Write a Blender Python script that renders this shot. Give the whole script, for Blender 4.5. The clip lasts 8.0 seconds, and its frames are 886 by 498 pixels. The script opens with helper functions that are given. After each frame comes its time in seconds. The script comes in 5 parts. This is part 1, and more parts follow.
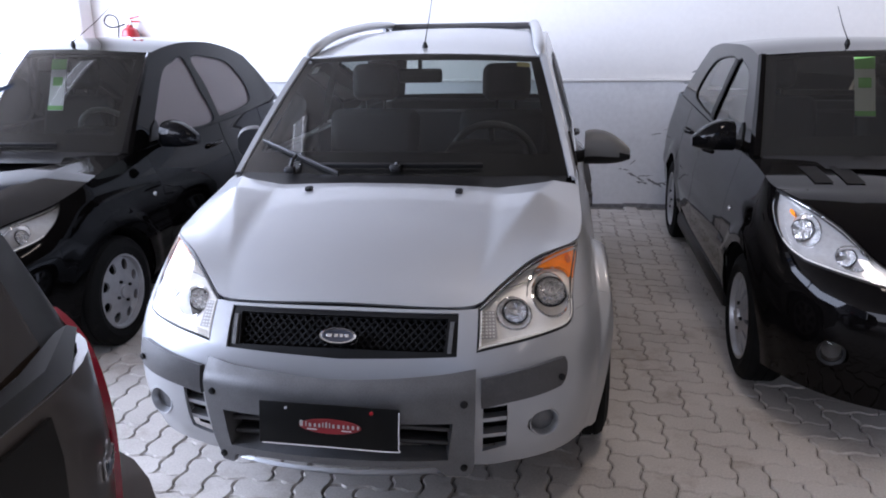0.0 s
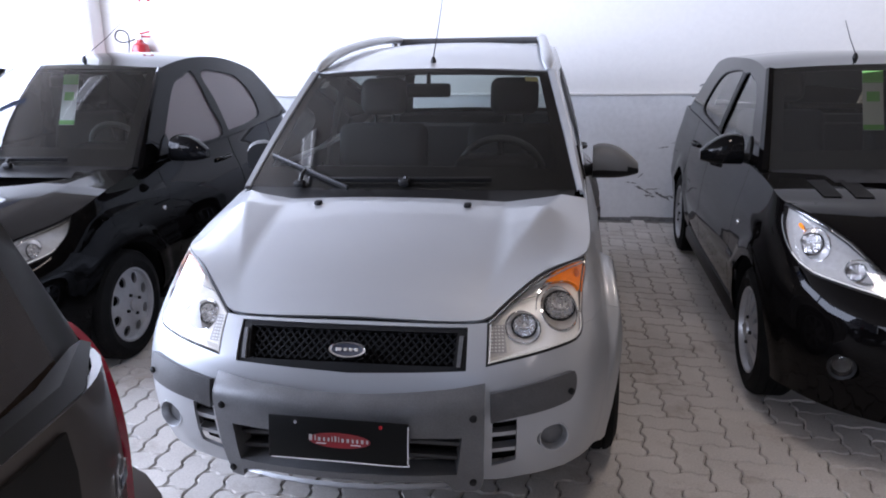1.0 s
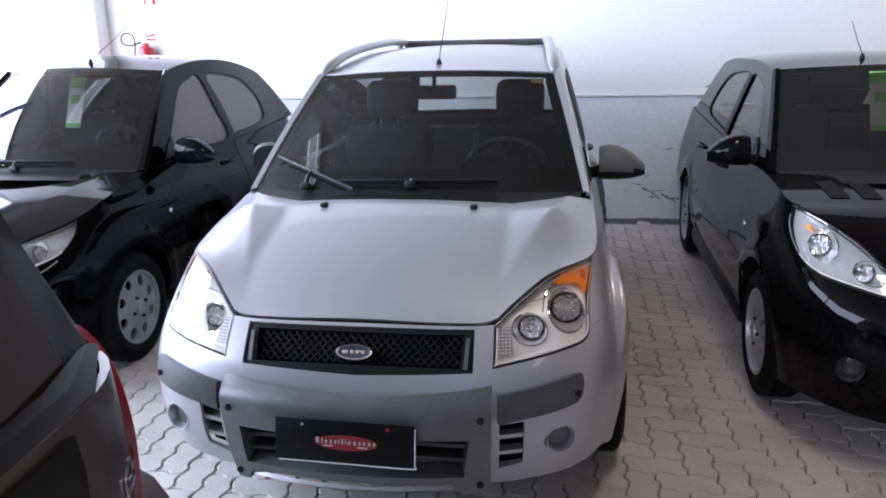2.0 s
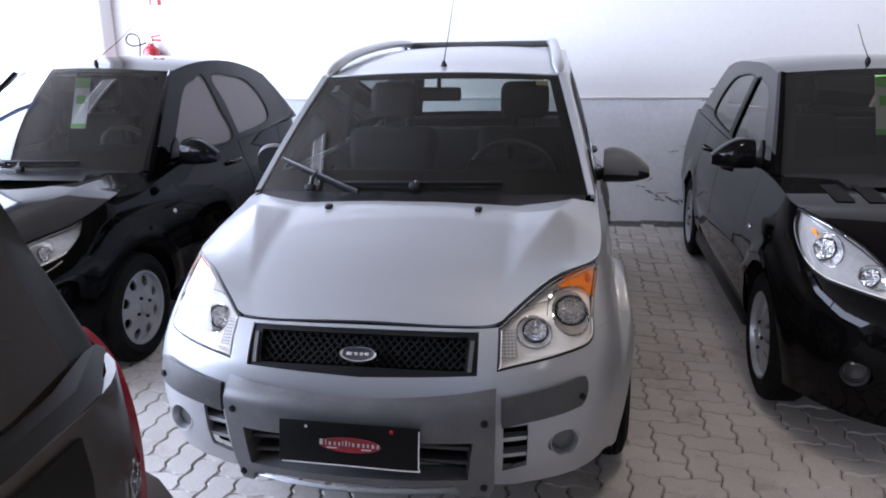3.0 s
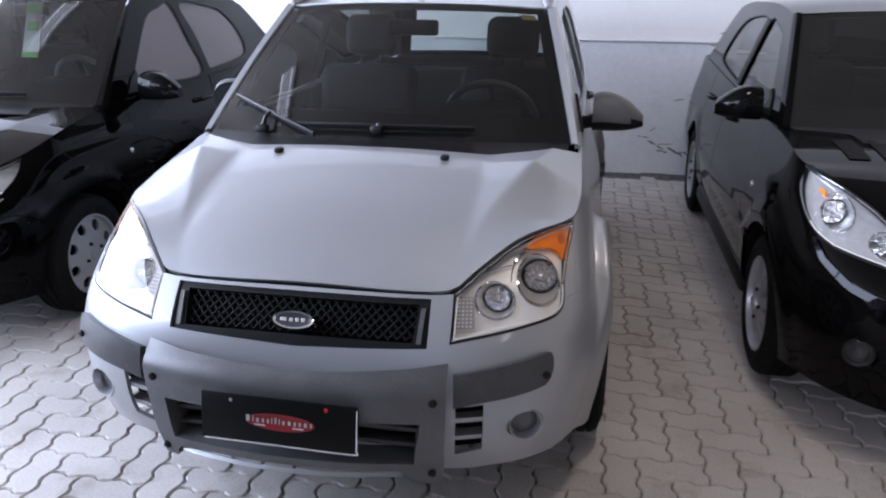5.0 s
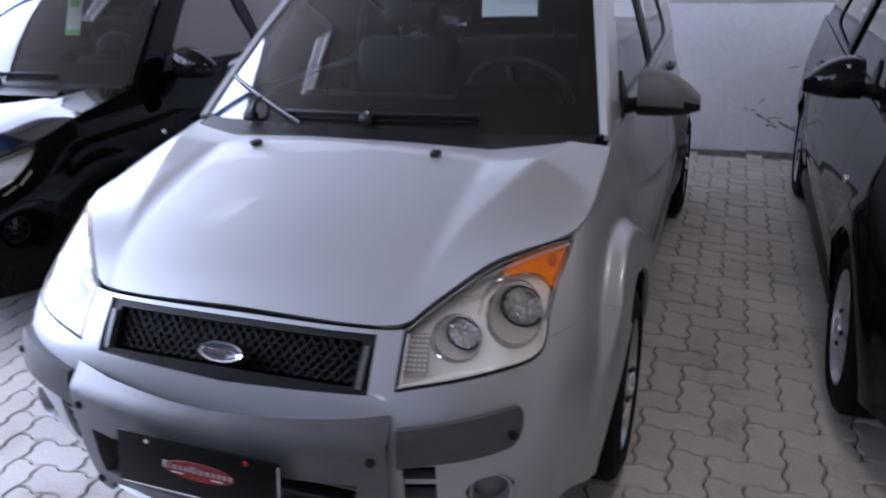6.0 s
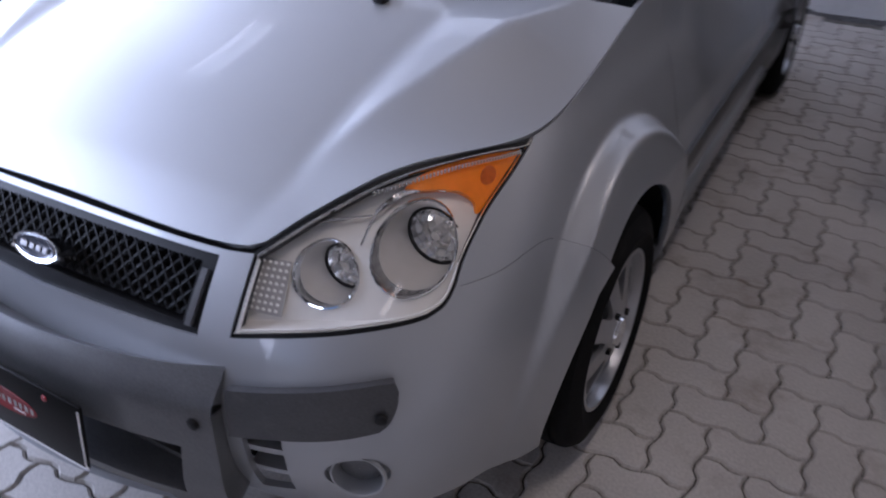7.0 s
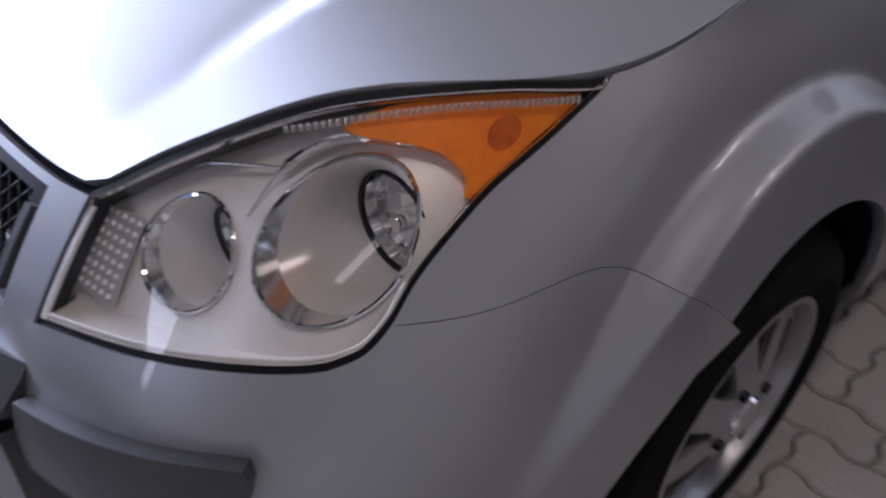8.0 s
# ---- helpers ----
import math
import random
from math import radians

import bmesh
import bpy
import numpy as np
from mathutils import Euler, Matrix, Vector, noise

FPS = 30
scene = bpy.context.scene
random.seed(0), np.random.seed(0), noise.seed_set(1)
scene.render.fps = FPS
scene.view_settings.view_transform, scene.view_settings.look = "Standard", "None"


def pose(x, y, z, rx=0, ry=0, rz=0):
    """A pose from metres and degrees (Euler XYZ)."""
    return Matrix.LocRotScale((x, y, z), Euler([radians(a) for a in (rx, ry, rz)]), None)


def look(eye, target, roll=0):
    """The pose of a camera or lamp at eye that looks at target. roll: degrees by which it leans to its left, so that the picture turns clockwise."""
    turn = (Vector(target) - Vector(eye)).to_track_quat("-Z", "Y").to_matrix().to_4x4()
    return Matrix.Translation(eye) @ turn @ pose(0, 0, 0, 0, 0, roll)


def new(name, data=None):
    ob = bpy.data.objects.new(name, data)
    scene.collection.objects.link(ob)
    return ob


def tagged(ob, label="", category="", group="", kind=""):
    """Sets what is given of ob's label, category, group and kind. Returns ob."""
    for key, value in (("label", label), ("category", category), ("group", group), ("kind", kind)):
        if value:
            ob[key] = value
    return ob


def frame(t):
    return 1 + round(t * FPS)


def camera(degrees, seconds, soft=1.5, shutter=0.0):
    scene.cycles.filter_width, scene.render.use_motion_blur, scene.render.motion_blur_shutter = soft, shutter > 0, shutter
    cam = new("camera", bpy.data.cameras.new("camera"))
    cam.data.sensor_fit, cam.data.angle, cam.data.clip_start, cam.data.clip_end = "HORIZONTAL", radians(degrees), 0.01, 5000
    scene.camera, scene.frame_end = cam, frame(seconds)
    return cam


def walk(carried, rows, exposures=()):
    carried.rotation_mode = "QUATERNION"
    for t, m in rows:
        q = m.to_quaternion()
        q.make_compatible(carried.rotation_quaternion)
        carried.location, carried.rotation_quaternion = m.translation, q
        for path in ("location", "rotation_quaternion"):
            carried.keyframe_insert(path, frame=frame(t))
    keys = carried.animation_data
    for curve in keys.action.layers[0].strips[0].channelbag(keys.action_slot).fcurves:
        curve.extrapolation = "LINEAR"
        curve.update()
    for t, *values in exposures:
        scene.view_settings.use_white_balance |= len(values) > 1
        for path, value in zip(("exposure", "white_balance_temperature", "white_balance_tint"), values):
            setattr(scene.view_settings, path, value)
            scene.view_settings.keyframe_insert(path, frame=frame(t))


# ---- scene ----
from mathutils import geometry

cam = camera(58.38, 8.0, soft=1.9, shutter=0.4)
# seconds, eye x y z, yaw, pitch, roll
ROWS = [
    (0, 0.661, -2.195, 1.601, 8.39, -16.33, 0.87),
    (0.5, 0.656, -2.196, 1.605, 8.51, -15.92, 0.98),
    (1, 0.655, -2.201, 1.607, 8.87, -15.40, 1.00),
    (1.5, 0.653, -2.199, 1.605, 9.10, -15.30, 1.22),
    (3, 0.644, -2.197, 1.610, 9.46, -15.17, 1.00),
    (3.5, 0.644, -2.191, 1.607, 9.65, -15.49, 1.00),
    (4, 0.658, -2.183, 1.590, 10.04, -16.34, 1.45),
    (4.5, 0.688, -2.100, 1.567, 10.62, -17.63, 0.93),
    (4.7, 0.701, -2.012, 1.550, 8.73, -18.75, -0.85),
    (5.8, 0.974, -1.463, 1.549, 19.11, -19.51, 1.58),
    (6, 1.047, -1.353, 1.546, 19.52, -21.61, 1.75),
    (6.2, 1.097, -1.207, 1.475, 18.37, -23.68, 1.19),
    (6.5, 1.085, -0.998, 1.507, 21.46, -28.16, -2.67),
    (7, 1.189, -0.687, 1.432, 29.27, -33.11, -0.44),
    (7.2, 1.241, -0.547, 1.396, 37.82, -34.00, -2.82),
    (7.5, 1.165, -0.360, 1.392, 43.19, -40.76, -2.35),
    (7.7, 1.108, -0.245, 1.335, 43.79, -42.03, -3.87),
    (8, 1.103, -0.101, 1.167, 47.44, -37.72, -1.51),
]
walk(cam, [(t, pose(x, y, z, 90 + pitch, roll, yaw)) for t, x, y, z, yaw, pitch, roll in ROWS], exposures=[(0.0, 0.08, 5900, 22), (4.7, 0.08, 5850, 21), (6.0, -0.14, 5620, 24), (6.5, -0.22, 5500, 27), (7.0, -0.22, 5560, 26), (7.5, -0.12, 5550, 25), (8.0, -0.34, 5750, 27)])

# ---- world and light ----
world = bpy.data.worlds.new("world")
scene.world = world
world.use_nodes = True
wn = world.node_tree.nodes
sky = wn.new("ShaderNodeTexSky")
sky.sky_type, sky.sun_disc, sky.sun_elevation, sky.sun_rotation = "NISHITA", False, radians(48), radians(-70)
wn["Background"].inputs["Strength"].default_value = 0.12
world.node_tree.links.new(sky.outputs["Color"], wn["Background"].inputs["Color"])

sun = new("sun", bpy.data.lights.new("sun", "SUN"))
sun.data.energy, sun.data.angle, sun.data.color = 3.0, radians(0.6), (1.0, 0.95, 0.88)
sun.matrix_world = look((-6, -3, 8), (-11, 2, 0))


def opening_light(name, eye, target, wide, high, watts, colour):
    """Daylight that comes in through an open side of the hall."""
    ob = new(name, bpy.data.lights.new(name, "AREA"))
    ob.data.shape, ob.data.size, ob.data.size_y, ob.data.energy, ob.data.color = "RECTANGLE", wide, high, watts, colour
    ob.matrix_world = look(eye, target)
    return ob


opening_light("daylight_side", (-5.4, -0.1, 2.4), (0, 0.5, 1.2), 9.5, 3.4, 1550, (0.795, 0.89, 0.995))
opening_light("daylight_front", (-3.9, -7.9, 2.6), (-0.2, 3.0, 1.2), 6.0, 3.0, 450, (0.90, 0.95, 1.0))


# ---- materials ----
def mat(name, colour, rough=0.5, metal=0.0, coat=0.0, spread=0.0, scale=8.0, bump=0.0, fine=60.0, vary=0.0, ior=1.5, spec=0.5, coat_ior=1.5, world=False, dirt=None):
    """A surface with large stains and fine grain. spread: how far the colour varies; vary: from one object to the next."""
    m = bpy.data.materials.new(name)
    m.use_nodes = True
    n, l = m.node_tree.nodes, m.node_tree.links
    b = n["Principled BSDF"]
    b.inputs["Base Color"].default_value = (*colour, 1)
    b.inputs["Roughness"].default_value, b.inputs["Metallic"].default_value = rough, metal
    b.inputs["Coat Weight"].default_value, b.inputs["Coat Roughness"].default_value = coat, 0.04
    b.inputs["Coat IOR"].default_value = coat_ior
    b.inputs["IOR"].default_value, b.inputs["Specular IOR Level"].default_value = ior, spec
    if spread or bump or vary:
        co = n.new("ShaderNodeTexCoord")
        big, small = n.new("ShaderNodeTexNoise"), n.new("ShaderNodeTexNoise")
        big.inputs["Scale"].default_value, big.inputs["Detail"].default_value = scale, 6
        small.inputs["Scale"].default_value, small.inputs["Detail"].default_value = fine, 4
        for k in (big, small):
            l.new(co.outputs["Object"], k.inputs["Vector"])
        if world:
            l.new(n.new("ShaderNodeNewGeometry").outputs["Position"], big.inputs["Vector"])
        add = n.new("ShaderNodeMath")
        add.operation = "ADD"
        l.new(big.outputs["Fac"], add.inputs[0])
        l.new(small.outputs["Fac"], add.inputs[1])
        rng = n.new("ShaderNodeMapRange")
        rng.inputs["From Min"].default_value, rng.inputs["From Max"].default_value = 0.7, 1.3
        rng.inputs["To Min"].default_value, rng.inputs["To Max"].default_value = 1 - spread, 1 + spread
        l.new(add.outputs[0], rng.inputs["Value"])
        hsv = n.new("ShaderNodeHueSaturation")
        hsv.inputs["Color"].default_value = (*colour, 1)
        value = rng.outputs[0]
        if vary:
            info, isl = n.new("ShaderNodeObjectInfo"), n.new("ShaderNodeNewGeometry")
            mix = n.new("ShaderNodeMath")
            mix.operation = "ADD"
            l.new(info.outputs["Random"], mix.inputs[0])
            l.new(isl.outputs["Random Per Island"], mix.inputs[1])
            r2 = n.new("ShaderNodeMapRange")
            r2.inputs["From Max"].default_value = 2.0
            r2.inputs["To Min"].default_value, r2.inputs["To Max"].default_value = 1 - vary, 1 + vary
            l.new(mix.outputs[0], r2.inputs["Value"])
            mul = n.new("ShaderNodeMath")
            mul.operation = "MULTIPLY"
            l.new(value, mul.inputs[0])
            l.new(r2.outputs[0], mul.inputs[1])
            value = mul.outputs[0]
        l.new(value, hsv.inputs["Value"])
        out = hsv.outputs["Color"]
        if dirt:
            # worn-in dirt in patches of its own
            patch, ramp, blend = n.new("ShaderNodeTexNoise"), n.new("ShaderNodeMapRange"), n.new("ShaderNodeMix")
            patch.inputs["Scale"].default_value, patch.inputs["Detail"].default_value, patch.inputs["Roughness"].default_value = dirt[0], 8, 0.68
            l.new(n.new("ShaderNodeNewGeometry").outputs["Position"], patch.inputs["Vector"])
            ramp.inputs["From Min"].default_value, ramp.inputs["From Max"].default_value, ramp.inputs["To Max"].default_value = dirt[1], dirt[1] + 0.14, dirt[2]
            l.new(patch.outputs["Fac"], ramp.inputs["Value"])
            blend.data_type = "RGBA"
            l.new(ramp.outputs[0], blend.inputs[0])
            l.new(out, blend.inputs[6])
            blend.inputs[7].default_value = (*dirt[3], 1)
            out = blend.outputs[2]
        l.new(out, b.inputs["Base Color"])
        if bump:
            bp = n.new("ShaderNodeBump")
            bp.inputs["Strength"].default_value, bp.inputs["Distance"].default_value = 1.0, bump
            l.new(add.outputs[0], bp.inputs["Height"])
            l.new(bp.outputs["Normal"], b.inputs["Normal"])
    return m


def glass_mat(name, tint, gloss=1.0, rough=0.0, veil=0.0, haze=(0.2, 0.19, 0.19)):
    """Thin glass: tinted see-through with a Fresnel reflection and an even pale film."""
    m = bpy.data.materials.new(name)
    m.use_nodes = True
    n, l = m.node_tree.nodes, m.node_tree.links
    n.remove(n["Principled BSDF"])
    see, shine, mix, fr = (n.new("ShaderNode" + k) for k in ("BsdfTransparent", "BsdfGlossy", "MixShader", "Fresnel"))
    see.inputs["Color"].default_value = (*tint, 1)
    shine.inputs["Color"].default_value = (gloss, gloss, gloss, 1)
    shine.inputs["Roughness"].default_value = rough
    fr.inputs["IOR"].default_value = 1.5
    l.new(fr.outputs[0], mix.inputs["Fac"])
    l.new(see.outputs[0], mix.inputs[1])
    l.new(shine.outputs[0], mix.inputs[2])
    last = mix
    if veil:
        film, last = n.new("ShaderNodeBsdfDiffuse"), n.new("ShaderNodeMixShader")
        film.inputs["Color"].default_value = (*haze, 1)
        last.inputs["Fac"].default_value = veil
        l.new(mix.outputs[0], last.inputs[1])
        l.new(film.outputs[0], last.inputs[2])
    l.new(last.outputs[0], n["Material Output"].inputs["Surface"])
    return m


SILVER = mat("silver_paint", (0.367, 0.379, 0.394), 0.43, 0.52, 0.6, 0.025, 3.0, 0.0, 700.0)
BLACK_PAINT = mat("black_paint", (0.0018, 0.0016, 0.0016), 0.55, 0.0, 1.0, 0.25, 4.0, 0.0, 90.0, spec=0.0, coat_ior=1.18)
NAVY_PAINT = mat("black_metallic_paint", (0.0022, 0.0019, 0.0019), 0.55, 0.0, 1.0, 0.25, 4.0, 0.0, 90.0, spec=0.0, coat_ior=1.23)
GLOSS_BLACK = mat("glossy_black_trim", (0.004, 0.004, 0.0045), 0.5, 0.0, 1.0, 0.1, 8.0, spec=0.0, coat_ior=1.25)
BROWN_PAINT = mat("grey_metallic_paint", (0.055, 0.048, 0.045), 0.35, 0.4, 0.35, 0.04, 3.0, 0.0, 300.0)
PAD = mat("grey_plastic", (0.050, 0.050, 0.052), 0.42, 0.0, 0.0, 0.28, 9.0, 0.0004, 260.0, dirt=(14.0, 0.60, 0.5, (0.10, 0.097, 0.092)))
GUARD = mat("grey_guard_plastic", (0.105, 0.107, 0.111), 0.34, 0.15, 0.0, 0.22, 9.0, 0.0003, 260.0, dirt=(11.0, 0.60, 0.45, (0.13, 0.127, 0.12)))
BLACK = mat("black_plastic", (0.007, 0.007, 0.0075), 0.45, 0.0, 0.0, 0.2, 12.0, 0.0003, 200.0, spec=0.22)
MESH_BLACK = mat("grille_black", (0.006, 0.006, 0.0065), 0.5, 0.0, 0.0, 0.2, 30.0, spec=0.09)
# wheel-house liners and floor pans, and sheets that paint shade into openings
VOID = mat("black_liner_and_shade", (0.004, 0.004, 0.004), 0.9, spec=0.1)
RUBBER = mat("tyre_rubber", (0.006, 0.006, 0.006), 0.8, 0.0, 0.0, 0.3, 14.0, 0.0004, 120.0, spec=0.12, dirt=(9.0, 0.58, 0.4, (0.05, 0.045, 0.04)))
STEER = mat("steering_leather", (0.16, 0.16, 0.165), 0.35)
CLEAR_TINT = glass_mat("lightly_tinted_glass", (0.84, 0.88, 0.86))
# for the added unseen walls; dark beige keeps bounce and reflections low
GREYWALL = mat("unseen_wall_beige", (0.30, 0.26, 0.21), 0.85, 0.0, 0.0, 0.04, 1.3, 0.0008, 30.0)
CHROME = mat("chrome", (0.82, 0.83, 0.85), 0.07, 1.0)
REFLECTOR = mat("lamp_reflector", (0.92, 0.92, 0.92), 0.09, 1.0)
SATIN = mat("satin_lamp_plastic", (0.75, 0.725, 0.68), 0.3, 0.05, 0.0, 0.05, 20.0)
PRISM = mat("lamp_prism", (0.95, 0.95, 0.94), 0.12, 0.0, 1.0)
RINGMETAL = mat("satin_lamp_metal", (0.76, 0.74, 0.71), 0.2, 0.3, 0.0, 0.04, 20.0)
ALLOY = mat("alloy_silver", (0.42, 0.425, 0.44), 0.32, 0.75, 0.3, 0.05, 14.0)
CAP = mat("hubcap_silver", (0.40, 0.405, 0.42), 0.38, 0.55, 0.2, 0.07, 14.0)
DEEP_AMBER = mat("amber_bulb", (0.62, 0.13, 0.004), 0.3, 0.0, 0.15, 0.2, 60.0)
AMBER = mat("amber_lens", (1.0, 0.27, 0.004), 0.25, 0.0, 0.15, 0.10, 30.0, 0.0006, 160.0)
RED_LAMP = mat("red_lens", (0.30, 0.006, 0.026), 0.16, 0.0, 0.8, 0.08, 30.0)
CLEAR = glass_mat("clear_lens", (0.99, 0.99, 0.985), 0.9)
# its thin film puts a pale reflection into the glass colour
GLASS = glass_mat("windscreen_glass", (0.45, 0.49, 0.48), 0.8, 0.0, 0.02, (0.30, 0.29, 0.28))
DUSTY = glass_mat("dusty_windscreen_glass", (0.55, 0.60, 0.57), 0.95, 0.0, 0.03, (0.30, 0.29, 0.27))
TINTED = glass_mat("tinted_glass", (0.08, 0.07, 0.065), 0.5, 0.0, 0.4, (0.055, 0.042, 0.034))
# strong film: a dusty pane, with reflected brightness painted in
MIDTINT = glass_mat("side_glass", (0.30, 0.31, 0.32), 1.0, 0.0, 0.5, (0.34, 0.30, 0.31))
COLLAR = mat("lamp_collar_metal", (0.82, 0.82, 0.82), 0.12, 0.85, 0.0, 0.05, 20.0)
LAMPGREY = mat("lamp_bright_metal", (0.66, 0.66, 0.66), 0.14, 0.65, 0.0, 0.10, 20.0)
DARKGREY = mat("mirror_grey_plastic", (0.085, 0.085, 0.085), 0.5, 0.0, 0.0, 0.08, 12.0, 0.0002, 240.0)
MIRROR = mat("mirror_glass", (0.85, 0.86, 0.88), 0.02, 1.0)
TRIM = mat("cabin_trim", (0.010, 0.010, 0.011), 0.7, 0.0, 0.0, 0.15, 12.0, 0.0004, 220.0)
SEAT = mat("seat_cloth", (0.007, 0.007, 0.0075), 0.9, 0.0, 0.0, 0.2, 14.0, 0.0008, 300.0)
PLATE = mat("black_plate", (0.005, 0.005, 0.005), 0.4, 0.0, 0.0, spec=0.15)
WHITE = mat("white_print", (0.75, 0.74, 0.74), 0.5)
PALE = mat("pale_print", (0.42, 0.41, 0.41), 0.5)
PRINT_RED = mat("dark_red_print", (0.22, 0.008, 0.012), 0.5)
RED = mat("red_paint", (0.36, 0.012, 0.018), 0.35, 0.0, 0.4, 0.08, 20.0)
BADGE_BLUE = mat("badge_dark", (0.05, 0.055, 0.075), 0.25, 0.3, 0.6)
BLUE = mat("blue_post_paint", (0.05, 0.16, 0.45), 0.4, 0.0, 0.3, 0.08, 6.0)
STICKER = mat("pale_yellow_sticker", (0.75, 0.66, 0.30), 0.6)
GREEN = mat("green_print", (0.25, 0.60, 0.16), 0.6)
WALL = mat("white_wall_paint", (0.80, 0.79, 0.775), 0.8, 0.0, 0.0, 0.025, 1.3, 0.0008, 30.0)
DADO = mat("dado_paint", (0.77, 0.785, 0.81), 0.7, 0.0, 0.0, 0.06, 2.2, 0.0010, 24.0, dirt=(2.4, 0.57, 0.4, (0.52, 0.53, 0.56)))
STAIN = mat("peeled_paint", (0.22, 0.22, 0.23), 0.9, 0.0, 0.0, 0.3, 30.0)
# unseen ceiling, darkened so that glass and paint reflect less
CEIL = mat("dark_ceiling", (0.19, 0.165, 0.14), 0.8, 0.0, 0.0, 0.06, 1.5, 0.001, 20.0)
PAVER = mat("paver_concrete", (0.51, 0.478, 0.44), 0.85, 0.0, 0.0, 0.17, 2.2, 0.0014, 130.0, 0.10, world=True, dirt=(3.1, 0.54, 0.55, (0.26, 0.205, 0.16)))
SAND = mat("joint_sand", (0.15, 0.138, 0.122), 0.95, 0.0, 0.0, 0.3, 30.0, 0.002, 200.0)
GROUND = mat("outdoor_concrete", (0.36, 0.35, 0.33), 0.9, 0.0, 0.0, 0.12, 1.5, 0.002, 40.0)
TUBE = mat("fluorescent_tube", (0.9, 0.9, 0.9), 0.4)
TUBE.node_tree.nodes["Principled BSDF"].inputs["Emission Color"].default_value = (0.95, 0.98, 1.0, 1)
TUBE.node_tree.nodes["Principled BSDF"].inputs["Emission Strength"].default_value = 3.2


# ---- building kit: a shape is a pair of vertices and faces ----
def part(name, shape, material, parent=None, label="", smooth=True, sharp=32):
    me = bpy.data.meshes.new(name)
    me.from_pydata([tuple(v) for v in shape[0]], [], shape[1])
    me.update()
    if smooth:
        me.shade_smooth()
        me.set_sharp_from_angle(angle=radians(sharp))
    me.materials.append(material)
    ob = new(name, me)
    if parent is not None:
        ob.parent = parent
    if label:
        tagged(ob, label)
    return ob


def thing(name, label, category, group="", m=None):
    ob = tagged(new(name), label, category, group)
    ob.empty_display_size = 0.1
    if m is not None:
        ob.matrix_basis = m
    return ob


def join(*shapes):
    vs, fs = [], []
    for v, f in shapes:
        k = len(vs)
        vs += [tuple(p) for p in v]
        fs += [tuple(i + k for i in face) for face in f]
    return vs, fs


def moved(shape, m):
    return [tuple(m @ Vector(v)) for v in shape[0]], shape[1]


def mirrored(shape):
    return [(-v[0], v[1], v[2]) for v in shape[0]], [tuple(reversed(f)) for f in shape[1]]


def both(name, shape, material, parent, label="", **kw):
    """The same part on both sides of a car."""
    return part(name, shape, material, parent, label, **kw), part(name, mirrored(shape), material, parent, label, **kw)


def rbox(sx, sy, sz, r, m=None, seg=2):
    """A block with rounded edges, centred."""
    bm = bmesh.new()
    bmesh.ops.create_cube(bm, size=1)
    bmesh.ops.scale(bm, vec=(sx, sy, sz), verts=bm.verts)
    if r > 0:
        bmesh.ops.bevel(bm, geom=bm.edges[:], offset=min(r, 0.49 * min(sx, sy, sz)), segments=seg, profile=0.5, affect="EDGES")
    bm.verts.index_update()
    out = [tuple(v.co) for v in bm.verts], [tuple(v.index for v in f.verts) for f in bm.faces]
    bm.free()
    return moved(out, m) if m is not None else out


def lathe(profile, n=40, close=False):
    """Turns rows of (x, radius) round the x axis."""
    vs, fs, k = [], [], len(profile)
    for i in range(n):
        c, s = math.cos(2 * math.pi * i / n), math.sin(2 * math.pi * i / n)
        vs += [(x, r * c, r * s) for x, r in profile]
    for i in range(n):
        j = (i + 1) % n
        for q in range(k if close else k - 1):
            p = (q + 1) % k
            fs.append((i * k + q, i * k + p, j * k + p, j * k + q))
    return vs, fs


def spline(points, n=8, closed=False):
    """A smooth line through some points of any dimension."""
    P = [Vector(p) for p in points]
    k, out = len(P), []
    for i in range(k if closed else k - 1):
        p0 = P[(i - 1) % k] if closed or i else P[0] * 2 - P[1]
        p1, p2 = P[i], P[(i + 1) % k]
        p3 = P[(i + 2) % k] if closed or i + 2 < k else P[-1] * 2 - P[-2]
        for q in range(n):
            t = q / n
            out.append(0.5 * ((2 * p1) + (p2 - p0) * t + (2 * p0 - 5 * p1 + 4 * p2 - p3) * t * t + (3 * p1 - p0 - 3 * p2 + p3) * t ** 3))
    if not closed:
        out.append(P[-1].copy())
    return out


def tube(points, radius, n=8, closed=False, flat=1.0, up=(0, 0, 1), cap=True):
    """A bar of round or flattened section along a line; radius may be a list."""
    P = [Vector(p) for p in points]
    k, vs, fs = len(P), [], []
    for i, p in enumerate(P):
        a = P[(i + 1) % k] if closed or i + 1 < k else p
        b = P[(i - 1) % k] if closed or i else p
        d = (a - b).normalized()
        side = d.cross(Vector(up))
        side = side.normalized() if side.length > 1e-6 else d.orthogonal().normalized()
        top = side.cross(d).normalized()
        r = radius[i] if isinstance(radius, (list, tuple)) else radius
        for q in range(n):
            t = 2 * math.pi * q / n
            vs.append(tuple(p + side * (r * math.cos(t)) + top * (r * flat * math.sin(t))))
    for i in range(k if closed else k - 1):
        j = (i + 1) % k
        for q in range(n):
            fs.append((i * n + q, i * n + (q + 1) % n, j * n + (q + 1) % n, j * n + q))
    if cap and not closed:
        fs += [tuple(reversed(range(n))), tuple(range((k - 1) * n, k * n))]
    return vs, fs


